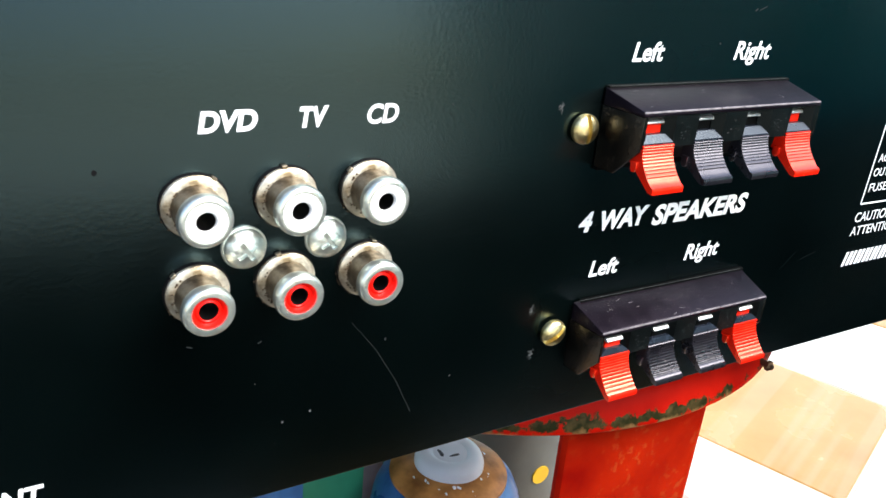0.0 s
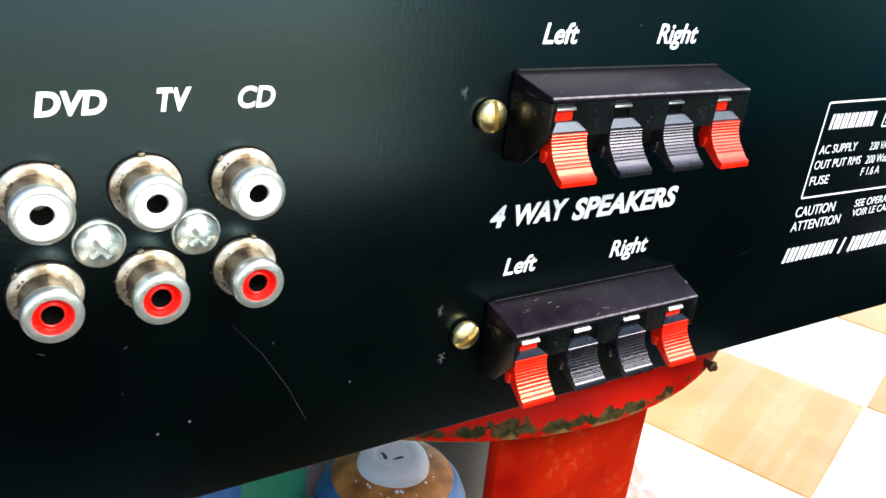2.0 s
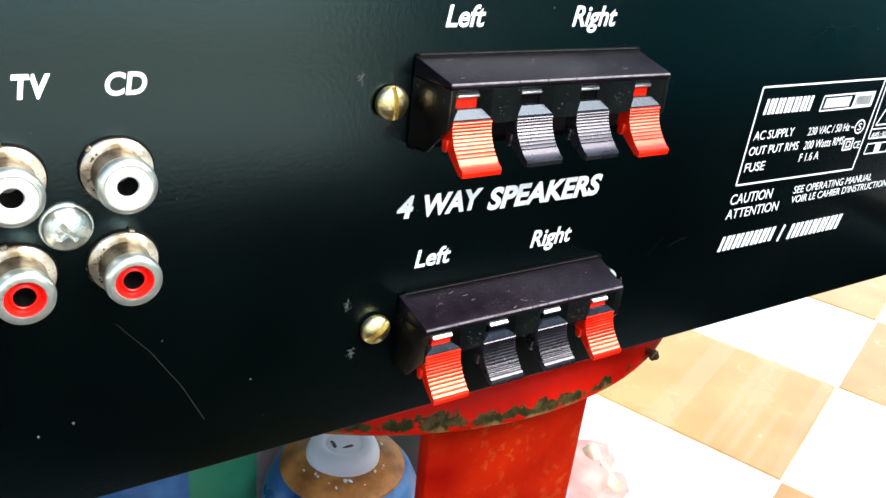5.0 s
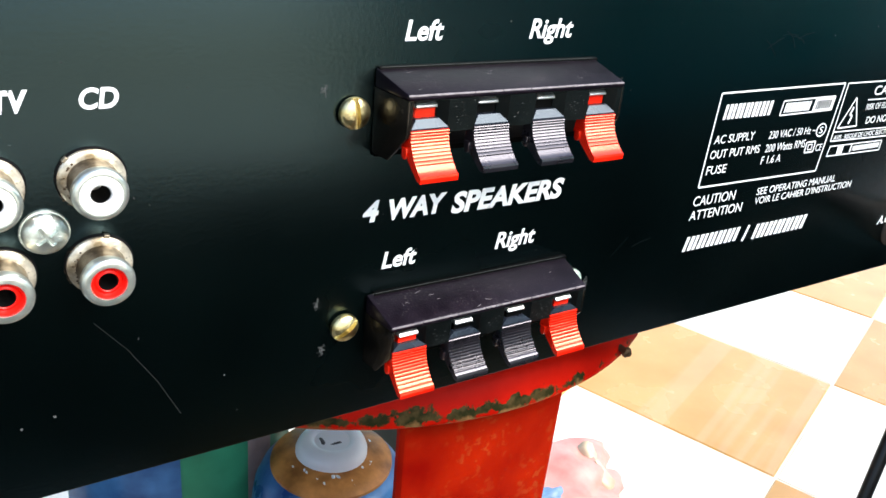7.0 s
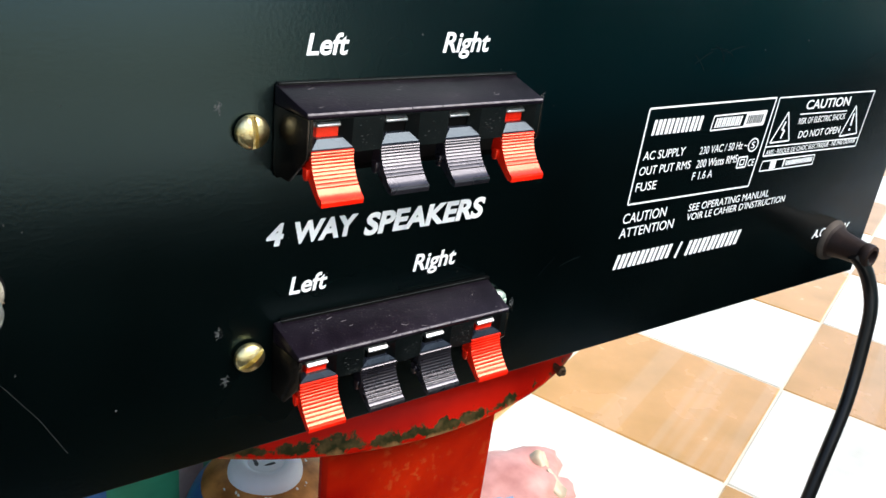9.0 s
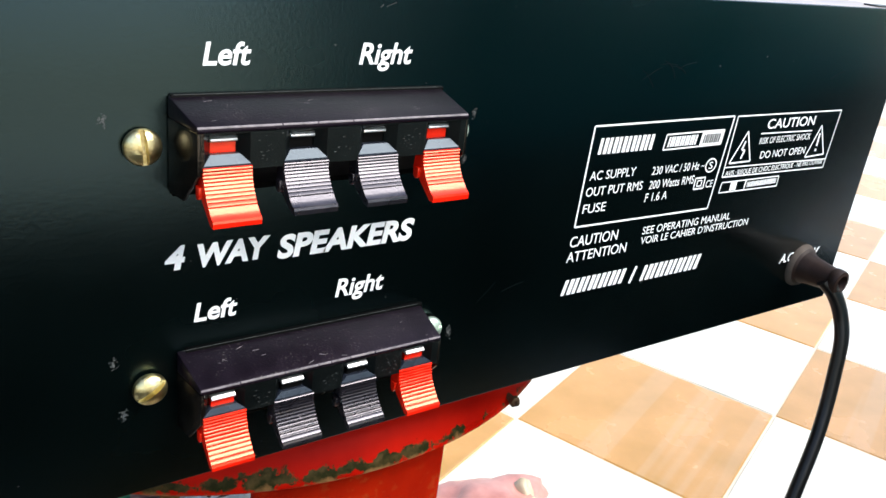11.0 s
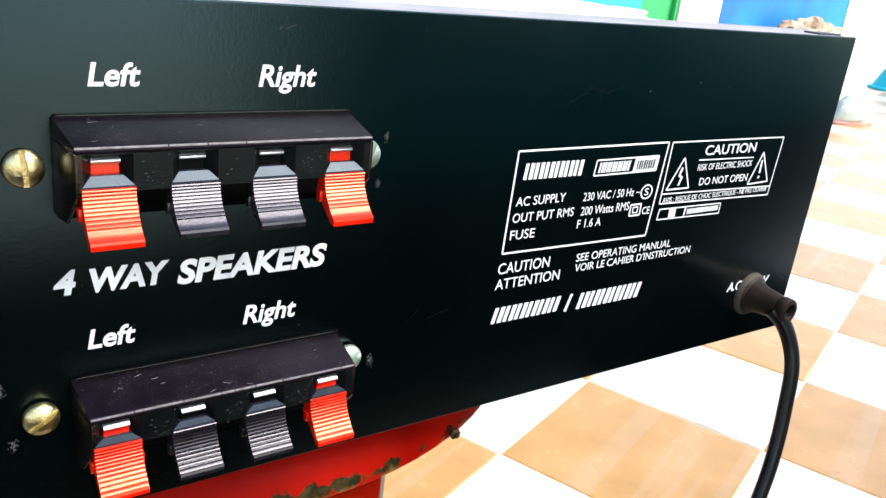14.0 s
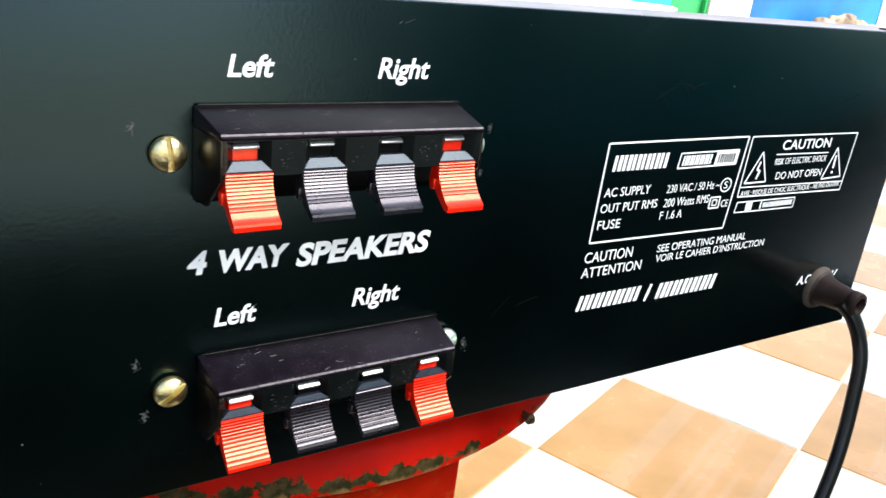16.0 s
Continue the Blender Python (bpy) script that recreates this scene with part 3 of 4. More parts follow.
# ---- phono sockets ----
def groove_head(bm, cx, cz, r, y0, height, slots, width, reach, floor_at=0.38):
    """A domed screw head with real grooves; slots are the groove angles in degrees."""
    prof = [(r * 0.99, y0), (r, y0 - height * 0.3)]
    prof += [(r * math.cos(a), y0 - height * (0.3 + 0.7 * math.sin(a))) for a in (radians(15 * k) for k in range(1, 6))] + [(r * 0.14, y0 - height * 0.995), (0, y0 - height)]
    lathe(bm, prof, cx, cz, 36)
    for ang in slots:
        d = Vector((math.cos(radians(ang)), 0, math.sin(radians(ang))))
        n = Vector((-d.z, 0, d.x))
        c = Vector((cx, 0, cz))
        for off in (-width, -width * 0.8, width * 0.8, width):
            bmesh.ops.bisect_plane(bm, geom=bm.verts[:] + bm.edges[:] + bm.faces[:], plane_co=c + n * off, plane_no=n, dist=1e-5)
        if reach < r:
            for off in (-reach, -reach * 0.94, reach * 0.94, reach):
                bmesh.ops.bisect_plane(bm, geom=bm.verts[:] + bm.edges[:] + bm.faces[:], plane_co=c + d * off, plane_no=d, dist=1e-5)
    for v in bm.verts:
        p = Vector((v.co.x - cx, 0, v.co.z - cz))
        for ang in slots:
            d = Vector((math.cos(radians(ang)), 0, math.sin(radians(ang))))
            if abs(p.dot(Vector((-d.z, 0, d.x)))) < width * 0.85 and abs(p.dot(d)) < reach * 0.96 and v.co.y < y0 - height * 0.35:
                v.co.y = y0 - height * floor_at
    return bm


def phono_socket(cx, cz, colour, word, spin):
    s = thing("phono_socket", (cx, 0, cz), f"{word} phono socket with a tarnished metal barrel on the rear panel", "socket", "phono sockets")
    rim = 0.3 if word == "white" else 0.262
    part("flange", lathe(bmesh.new(), [(0, 0.02), (0.45, 0.0), (0.48, -0.03), (0.48, -0.09), (0.44, -0.13), (0.36, -0.14), (0, -0.14)], cx, cz, 40, 0.012), M_NICKEL, s, "dirty nickel flange", 40)
    # Dark ring paints the shadow gap behind the flange.
    part("shadow_ring", lathe(bmesh.new(), [(0.46, -0.05), (0.495, -0.04), (0.508, -0.015), (0.508, 0.01)], cx, cz, 40, 0.02), M_HOLE, s, "dark ring painted as shadow round the flange", 40)
    grime = bmesh.new()
    rg = random.Random(int(spin) + 90)
    for k in range(60):
        a = radians(rg.uniform(130, 340))
        q, y = rg.choice(((0.5, -0.01), (0.485, -0.06), (0.4, -0.145), (0.37, -0.15)))
        w = rg.uniform(0.008, 0.022)
        bmesh.ops.create_icosphere(grime, subdivisions=1, radius=w, matrix=Matrix.Translation((cx + q * math.cos(a), y - 0.2 * w, cz + q * math.sin(a))))
    tagged(part("grime", grime, M_GRIME, s, "brown grime packed round the flange", 60), kind="stuff")
    notch = box(bmesh.new(), -0.045, 0.045, -0.1, -0.02, 0.43, 0.52, 0.012)
    bmesh.ops.rotate(notch, verts=notch.verts, cent=(0, 0, 0), matrix=Matrix.Rotation(radians(spin), 3, "Y"))
    bmesh.ops.translate(notch, verts=notch.verts, vec=(cx, 0, cz))
    part("tab", notch, M_BARREL, s)
    part("barrel", lathe(bmesh.new(), [(0.37, -0.12), (0.35, -0.17), (0.335, -0.3), (0.33, -0.44), (0.345, -0.49), (0.36, -0.54)], cx, cz, 40, 0.004), M_BARREL, s, "brown-stained metal barrel", 35)
    part("collar", lathe(bmesh.new(), [(0.335, -0.49), (0.37, -0.52), (0.388, -0.57), (0.39, -0.66), (0.38, -0.705), (0.352, -0.735), (0.32, -0.742), (rim, -0.74), (rim - 0.008, -0.72), (rim - 0.01, -0.6)], cx, cz, 48), M_RIM, s, "bright metal collar", 35)
    if word == "white":
        ins = [(0.3, -0.65), (0.296, -0.738), (0.27, -0.742), (0.175, -0.73), (0.15, -0.71), (0.142, -0.68), (0.141, -0.5)]
    else:
        ins = [(0.265, -0.64), (0.255, -0.722), (0.235, -0.715), (0.21, -0.66), (0.195, -0.645), (0.175, -0.665), (0.155, -0.672), (0.142, -0.66), (0.141, -0.5)]
    part("insulator", lathe(bmesh.new(), ins, cx, cz, 40), colour, s, f"{word} plastic insert", 35)
    part("bore", lathe(bmesh.new(), [(0, -0.1), (0.13, -0.1), (0.136, -0.35), (0.136, -0.655)], cx, cz, 28), M_HOLE, s)
    return s


for i, x in enumerate((-1.56, -0.185, 1.19)):
    phono_socket(x, 40.33, M_WHITEP, "white", 35 - 40 * i)
    phono_socket(x, 38.93, M_REDP, "red", -45 + 30 * i)
for x in (-0.84, 0.48):
    s = thing("cross_head_screw", (x, 0, 39.58), "pale zinc cross-head screw between the phono sockets", "screw", "socket screws")
    part("head", groove_head(bmesh.new(), x, 39.58, 0.325, -0.02, 0.23, (35, 125), 0.038, 0.17, 0.68), M_STEEL, s, "", 30)
    part("washer", lathe(bmesh.new(), [(0, 0.01), (0.35, 0.0), (0.355, -0.03), (0.345, -0.05), (0.25, -0.055)], x, 39.58, 32), M_STEEL, s, "", 30)


# ---- spring speaker terminals ----
def lever(x, zt, front, colour, parent, wear, short, gap0, fwd, tip):
    """A push lever with stepped ribs, a smooth lip, a forked pivot cheek, its shoulder, gate and contact."""
    w = 0.37
    top = (front - 0.03, zt)
    lip = (front - 0.42, zt - 0.69 + short)

    def skin(t, d):
        sag = 0.08 * math.sin(math.pi * t)
        return (top[0] + (lip[0] - top[0]) * t ** 1.25 + sag + d, top[1] + (lip[1] - top[1]) * t)

    prof = [(front + 0.2, zt + 0.02), top]
    n, reach = (10, 0.74) if fwd <= 0 else (11, 0.88)
    for i in range(n):
        deep = 0.062 - 0.0042 * i
        gap = gap0 - 0.022 * i
        for f, d in ((0.02, 0.004 - tip), (0.5 * (1 - gap), -0.006 - 0.3 * tip), (1 - gap - 0.05, -0.008 + 0.4 * tip), (1 - gap, deep), (0.95, deep)):
            prof.append(skin((i + f) / n * reach + 0.015, d))
    prof += [skin(reach + 0.025 + (0.95 - reach) * q, -0.002 - 0.006 * q) for q in (0.0, 0.4, 0.75)]
    prof += [(lip[0] - 0.005, lip[1] + 0.03), (lip[0] - 0.02, lip[1] - 0.01), (lip[0] - 0.012, lip[1] - 0.085), (lip[0] + 0.1, lip[1] - 0.075), (front + 0.02, zt - 0.52), (front + 0.14, zt - 0.4), (front + 0.26, zt - 0.36)]
    body = part("lever", prism(bmesh.new(), prof, x - w, x + w), colour, parent, wear, 25)
    if colour is M_BLACK and (x > 8) == (fwd <= 0):
        nick = bmesh.new()
        line = [(x + 0.02, 0.5), (x + 0.06, 0.56), (x + 0.05, 0.6), (x + 0.1, 0.63)]
        for (u0, t0), (u1, t1) in zip(line, line[1:]):
            nick.faces.new([nick.verts.new((u, *skin(q, -0.014))) for u, q in ((u0, t0), (u1, t1), (u1 + 0.02, t1 + 0.012), (u0 + 0.02, t0 + 0.012))])
        part("nick", nick, M_PALEMARK, body, "pale scratch")
    ear = [(front + 0.02, zt - 0.3), (front + 0.02, zt - 0.44), (front + 0.06, zt - 0.5), (front + 0.12, zt - 0.51), (front + 0.17, zt - 0.46), (front + 0.18, zt - 0.3)]
    for xa, xb in ((x - w - 0.05, x - w + 0.01), (x + w - 0.01, x + w + 0.05)):
        part("pivot_ear", prism(bmesh.new(), ear, xa, xb, 0.012), colour, body, "", 40)
    bm = bmesh.new()
    sb, sh = (0.1, 0.16) if fwd <= 0 else (0.045, 0.125)
    rows = [[(x - w + 0.01, front - 0.005, zt - 0.02), (x + w - 0.01, front - 0.005, zt - 0.02)],
            [(x - w + 0.012, front - 0.006, zt + 0.03), (x + w - 0.012, front - 0.006, zt + 0.03)],
            [(x - 0.225, front + sb, zt + sh), (x + 0.225, front + sb, zt + sh)],
            [(x - 0.225, front + 0.2, zt + sh), (x + 0.225, front + 0.2, zt + sh)],
            [(x - w + 0.01, front + 0.2, zt - 0.02), (x + w - 0.01, front + 0.2, zt - 0.02)]]
    vs = [[bm.verts.new(p) for p in r] for r in rows]
    for p, q in zip(vs, vs[1:] + vs[:1]):
        bm.faces.new((p[0], p[1], q[1], q[0]))
    for k in (0, 1):
        bm.faces.new([r[k] for r in vs])
    part("lever_shoulder", bm, M_SHOULDER, parent, "smooth sloping black shoulder")
    part("wire_gate", box(bmesh.new(), x - 0.2, x + 0.2, front + 0.17 - fwd, front + 0.3, zt + 0.1, zt + 0.31 - 0.7 * fwd, 0.01), colour if colour is M_RED else M_MOUNT, parent)
    y, z = front + 0.1 - fwd, zt + 0.305 - 0.7 * fwd
    part("contact", prism(bmesh.new(), [(y + 0.015, z), (y, z + 0.015), (y + 0.005, z + 0.04), (y + 0.05, z + 0.08), (y + 0.14, z + 0.1), (front + 0.3, z + 0.1), (front + 0.3, z)], x - 0.205, x + 0.205, 0.01), M_TONGUE, parent, "shiny tinned contact strip", 40)


def speaker_terminal(dx, zb, front, drop, levers_at, zt, edge, gap0, fwd, tip):
    """Four-way spring terminal: zb top at the panel, front the face's depth, drop how far the roof falls to it."""
    x0, x1 = 5.89 + dx, 10.64 + dx
    zf = zb - drop
    k = drop / -front
    t = thing("speaker_terminal", (8.27, 0, zb - 0.9), "black four-way spring speaker terminal with red and black levers", "terminal", "speaker terminals")

    def splay(bm):
        """Draws the near end outwards towards the panel."""
        for v in bm.verts:
            if v.co.x < x0 + 0.06:
                v.co.x += 0.03 - 0.13 * (v.co.y - front) / -front

    bm = bmesh.new()
    prism(bm, [(-0.02, zb - 0.06), (front + 0.34, zf + 0.34 * k - 0.06), (front + 0.34, zf - 0.72), (-0.02, zb - 1.54)], x0 + 0.004, x1 - 0.004)
    part("housing", bm, M_MOUNT, t, "black plastic housing, colour darkened as recess shade", 30)
    roof = prism(bmesh.new(), [(-0.03, zb - 0.03 * k), (front + 0.02, zf + 0.02 * k), (front, zf - 0.02), (front, zf - 0.09), (-0.03, zf - 0.09)], x0, x1, 0.028)
    splay(roof)
    top = part("roof", roof, M_TERM, t, "", 30)
    mark_rng = random.Random(int(zb))
    # Pale strips along the front edge paint its bright highlight line.
    xa = x0 + 0.03
    while xa < x1 - 0.1:
        xb = min(x1 - 0.03, xa + mark_rng.uniform(0.15, 0.9))
        th = mark_rng.uniform(0.006, 0.012)
        part("edge_highlight", prism(bmesh.new(), [(front - 0.002, zf - 0.026), (front - 0.002, zf - 0.026 + th), (front + 0.006 + th, zf + 0.002 + 0.02 * k), (front + 0.03, zf - 0.03)], xa, xb), M_PALEMARK, top, "pale strip painted as the roof's edge highlight")
        xa = xb + mark_rng.uniform(0.0, 0.03)
    for q in range(11):
        u, v, ln = mark_rng.uniform(x0 + 0.2, x1 - 0.3), mark_rng.uniform(0.06, 0.85), mark_rng.uniform(0.02, 0.16)
        y = front * (1 - v)
        h = zf + (y - front) * k + 0.0025
        dy = mark_rng.uniform(-0.05, 0.05)
        mark = bmesh.new()
        mark.faces.new([mark.verts.new(p) for p in ((u, y, h), (u + ln, y + dy, h + dy * k), (u + ln, y + dy + 0.012, h + (dy + 0.012) * k), (u, y + 0.012, h + 0.012 * k))])
        part("scratch", mark, M_PALEMARK, top)
    cuts = [x0] + [v for x in levers_at for v in (x - 0.345, x + 0.345)] + [x1]
    for a, b in zip(cuts[::2], cuts[1::2]):
        deep = -0.03 if a == x0 or b == x1 else front + 0.36
        low = zt - 0.06
        fa, fb = (0.0 if a == x0 else 0.145), (0.0 if b == x1 else 0.145)
        plan = [(a, front + 0.003), (b, front + 0.003), (b + fb, front + 0.19), (b + fb, front + 0.36), (b, front + 0.37), (b, deep), (a, deep), (a, front + 0.37), (a - fa, front + 0.36), (a - fa, front + 0.19)]
        if deep > front + 0.3:
            plan = plan[:4] + plan[8:]
        bm = bmesh.new()
        hi = [bm.verts.new((u, v, zf - 0.091)) for u, v in plan]
        lo = [bm.verts.new((u, v, low - 0.42 * max(0.0, v - front - 0.3))) for u, v in plan]
        bm.faces.new(hi)
        bm.faces.new(lo[::-1])
        for k in range(len(plan)):
            m = (k + 1) % len(plan)
            bm.faces.new((hi[k], lo[k], lo[m], hi[m]))
        splay(bm)
        part("web", bm, M_ENDWALL if a == x0 else M_WEB, t)
    for xa, xb in ((x0 - 0.003, x0 + 0.055), (x1 - 0.055, x1 + 0.003)):
        wall_bm = prism(bmesh.new(), [(front + 0.002, zf - 0.0915), (-0.03, zf - 0.0915), (-0.03, zb - 1.5), (0.5 * front, zb - 1.5), (front + 0.002, zt - 0.12)], xa, xb, 0.012)
        splay(wall_bm)
        part("end_wall", wall_bm, M_ENDWALL, t, "dusty black end wall", 30)
    for x in levers_at:
        part("slot_lintel", prism(bmesh.new(), [(front + 0.004, zf - 0.088), (front + 0.36, zf - 0.088), (front + 0.36, zt + 0.44), (front + 0.17, zt + 0.44), (front + 0.004, zf - 0.1)], x - 0.344, x + 0.344), M_WEB, t)
    part("flange", box(bmesh.new(), x0 - edge, x1 + 0.03, -0.1, 0.0, zb - 1.57, zb + 0.02, 0.015), M_MOUNT, t, "dull black mounting flange", 30)
    part("worn_flange_edge", box(bmesh.new(), x0 - 0.02, x1 - 0.1, -0.103, -0.098, zb + 0.011, zb + 0.021), M_GREYSCUFF, t, "rubbed pale flange edge")
    for m, x in enumerate(levers_at[:3]):
        scuff = bmesh.new()
        for k in range(14 if m != 1 else 7):
            u, v, q = x + 0.62 + mark_rng.gauss(0, 0.09), zf - 0.38 + mark_rng.gauss(0, 0.1), mark_rng.uniform(0.008, 0.03)
            tilt = mark_rng.uniform(0, 3)
            scuff.faces.new([scuff.verts.new((u + q * f * math.cos(g + tilt), front + 0.001 - 0.00005 * k, v + 0.4 * q * math.sin(g + tilt) + 0.3 * q * f)) for g, f in ((0.0, 1.0), (1.3, 0.6), (2.6, 1.1), (3.9, 0.7), (5.2, 0.9))])
        part("scuff", scuff, M_GREYSCUFF, t, "pale grey scuff marks")
    for x, c, wrd in zip(levers_at, (M_RED, M_BLACK, M_BLACK, M_RED), ("red ribbed lever", "black ribbed lever", "black ribbed lever", "red ribbed lever")):
        lever(x, zt, front, c, t, wrd, 0.06 if c is M_BLACK else 0.0, gap0, fwd, tip * (1.0 if c is M_BLACK else 0.4))
    return t


speaker_terminal(0.0, 41.81, -1.0, 0.24, (6.36, 7.61, 8.88, 10.13), 40.97, 0.06, 0.42, -0.04, 0.0)
speaker_terminal(0.07, 37.46, -0.9, 0.32, (6.39, 7.64, 8.92, 10.17), 36.6, -0.05, 0.55, 0.06, 0.016)
for x, z, m, ang, tone, gr in ((5.4, 41.06, M_BRASS, 95, "worn brass slotted screw beside a speaker terminal", "brass screws"), (5.4, 36.87, M_BRASS, 35, "worn brass slotted screw beside a speaker terminal", "brass screws"),
                       (11.03, 41.0, M_ZINC, 60, "pale zinc screw at the terminal's far end", "zinc screws"), (10.98, 36.82, M_ZINC, 20, "pale zinc screw at the terminal's far end", "zinc screws")):
    s = thing("slotted_screw", (x, 0, z), tone, "screw", gr)
    part("head", groove_head(bmesh.new(), x, z, 0.285, -0.06, 0.2, (ang,), 0.045, 0.4), m, s, "", 30)
    part("shank", lathe(bmesh.new(), [(0.0, -0.07), (0.2, -0.07), (0.2, 0.0)], x, z, 20), m, s)

# ---- mains lead ----
lead = thing("mains_lead", (24.3, 0, 36.1), "black flat mains cable with brown rubber boot on the panel", "cable")
boot = part("boot", lathe(bmesh.new(), [(0, 0.02), (0.6, 0.0), (0.64, -0.06), (0.6, -0.14), (0.49, -0.22), (0.42, -0.45), (0.385, -0.75), (0.355, -1.05), (0.35, -1.09), (0.375, -1.13), (0.375, -1.32), (0.35, -1.38), (0.24, -1.4), (0.2, -1.3), (0.19, -1.0), (0, -1.0)], 24.3, 36.14, 36), M_PLUG, lead, "brown rubber strain-relief boot", 35)
oval = [(0.34 * math.cos(a) * (1 - 0.1 * math.cos(2 * a)), 0.19 * math.sin(a)) for a in (2 * math.pi * k / 16 for k in range(16))]
part("boot_flange", lathe(bmesh.new(), [(0.5, -0.2), (0.6, -0.145), (0.645, -0.06), (0.655, -0.04), (0.655, 0.0)], 24.3, 36.14, 36), M_DUSTRUB, lead, "dusty grey-brown rubber flange", 35)
part("flex", sweep(bmesh.new(), [(24.05, -0.95, 36.15), (24.35, -1.25, 35.75), (24.62, -1.5, 35.1), (24.62, -1.75, 34.4), (24.45, -1.95, 33.4), (24.2, -2.15, 32.4), (23.7, -2.4, 31.4), (22.7, -2.75, 29.5), (21.5, -3.2, 26), (20.5, -3.8, 20), (20.2, -4.4, 10), (20.6, -5.0, 3), (23, -5.6, 0.4), (30, -8, 0.2), (40, -14, 0.2)], oval), M_CABLE, lead, "glossy black flat cable", 60)

# ---- the stool ----
SX, SY, SR = 11.3, 11.75, 10.65
stool = thing("stool", (SX, SY, 0), "red enamelled metal stool with chipped rim carrying the amplifier", "stool")
part("seat", turn(bmesh.new(), [(0, 33.9), (8.6, 33.9), (9.6, 33.8), (10.2, 33.5), (10.5, 33.05), (10.62, 32.75), (10.68, 32.6), (10.68, 32.5), (10.6, 32.42), (10.45, 32.4), (10.3, 32.5), (10.25, 32.9), (9.6, 33.4), (0, 33.5)], SX, SY, 96, 0.0015), M_STOOL, stool, "round red seat with paint worn off its rolled edge", 35)


# Unseen disc added so light bounced onto the can's cap stays neutral.
part("bounce_disc", turn(bmesh.new(), [(0, 33.3), (9.7, 33.2), (10.1, 32.9), (10.0, 32.8), (9.6, 33.0), (0, 33.1)], SX, SY, 64), M_UNDER, stool, "added grey disc under the seat for neutral bounced light", 35)


def stool_leg(angle, px, py):
    bm = bmesh.new()
    n = 15
    for k, z in enumerate((33.3, 20.0, 0.0)):
        w = 2.68 - 0.012 * (33.3 - z)
        out = 0.05 * (33.3 - z)
        prof = [(-w, 0.3), (-w, 0.16), (-w + 0.1, 0.05), (-w * 0.4, -0.03), (0, -0.05), (w * 0.4, -0.03), (w - 0.1, 0.05), (w, 0.16), (w, 0.3), (w - 0.1, 0.36), (w * 0.5, 0.3), (w * 0.2, 0.26), (-w * 0.2, 0.26), (-w * 0.5, 0.3), (-w + 0.1, 0.36)]
        for x, y in prof:
            bm.verts.new((x, y - 0.02 * out, z))
    bm.verts.ensure_lookup_table()
    for k in range(2):
        for i in range(n):
            j = (i + 1) % n
            bm.faces.new([bm.verts[a] for a in (k * n + i, k * n + j, (k + 1) * n + j, (k + 1) * n + i)])
    bm.faces.new([bm.verts[i] for i in range(n)])
    bm.faces.new([bm.verts[2 * n + i] for i in range(n)][::-1])
    bmesh.ops.rotate(bm, verts=bm.verts, cent=(0, 0, 0), matrix=Matrix.Rotation(radians(angle), 3, "Z"))
    bmesh.ops.translate(bm, verts=bm.verts, vec=(px, py, 0))
    return bm


for ang, px, py in ((0, 10.84, 1.9), (50, 19.9, 13.7), (198, 7.6, 21.3)):
    part("leg", stool_leg(ang, px, py), M_LEG, stool, "", 30)
bolt_bm = bmesh.new()
lathe(bolt_bm, [(0, 2.0), (0.1, 2.0), (0.1, 1.75), (0.16, 1.75), (0.16, 1.64), (0.1, 1.6), (0.08, 1.55), (0, 1.54)], 15.4, 32.75, 6)
part("bolt", bolt_bm, M_BOLT, stool, "rusty bolt through the seat's rim")

# ---- things under the stool ----
CX, CY = 10.62, 10.85
can = thing("spray_can", (CX, CY, 0), "blue spray can with brown-stained shoulder and white cap under the stool", "can")
part("body", turn(bmesh.new(), [(0, 0), (2.9, 0), (3.05, 0.3), (3.05, 22.0), (2.95, 22.7), (2.7, 23.3), (2.35, 23.65), (2.1, 23.7), (0, 23.7)], CX, CY), M_CANBLUE, can, "", 35)
part("shoulder", turn(bmesh.new(), [(2.37, 23.55), (2.35, 23.75), (2.15, 23.92), (1.8, 24.06), (1.3, 24.16), (0, 24.16)], CX, CY), M_CANBROWN, can, "brown-stained sloping shoulder", 35)
cap = part("cap", turn(bmesh.new(), [(1.38, 24.0), (1.38, 24.3), (1.3, 24.5), (1.12, 24.66), (0.9, 24.72), (0.76, 24.68), (0.68, 24.6), (0, 24.6)], CX, CY, 40, 0.02), M_CANWHITE, can, "white cap with dark smudges", 35)
sm = random.Random(3)
for cx, cy, rx, ry, seed in ((CX - 0.38, CY + 0.08, 0.08, 0.24, 3), (CX + 0.05, CY - 0.24, 0.24, 0.07, 6)):
    part("smudge", lump(bmesh.new(), cx, cy, 24.59, rx, ry, 0.03, seed, 0.5, 2), M_SMUDGE, cap, "", 60)
for k in range(16):
    a = radians(190 + 11 * k + sm.uniform(-6, 6))
    r = sm.uniform(1.5, 1.85)
    bm = lump(bmesh.new(), CX + r * math.cos(a), CY + r * math.sin(a), 24.0 - (r - 1.5) * 0.4, sm.uniform(0.05, 0.12), sm.uniform(0.06, 0.2), 0.16, k + 2, 0.5, 2)
    part("paint_drip", bm, M_CANWHITE, can, "dried white paint", 60)

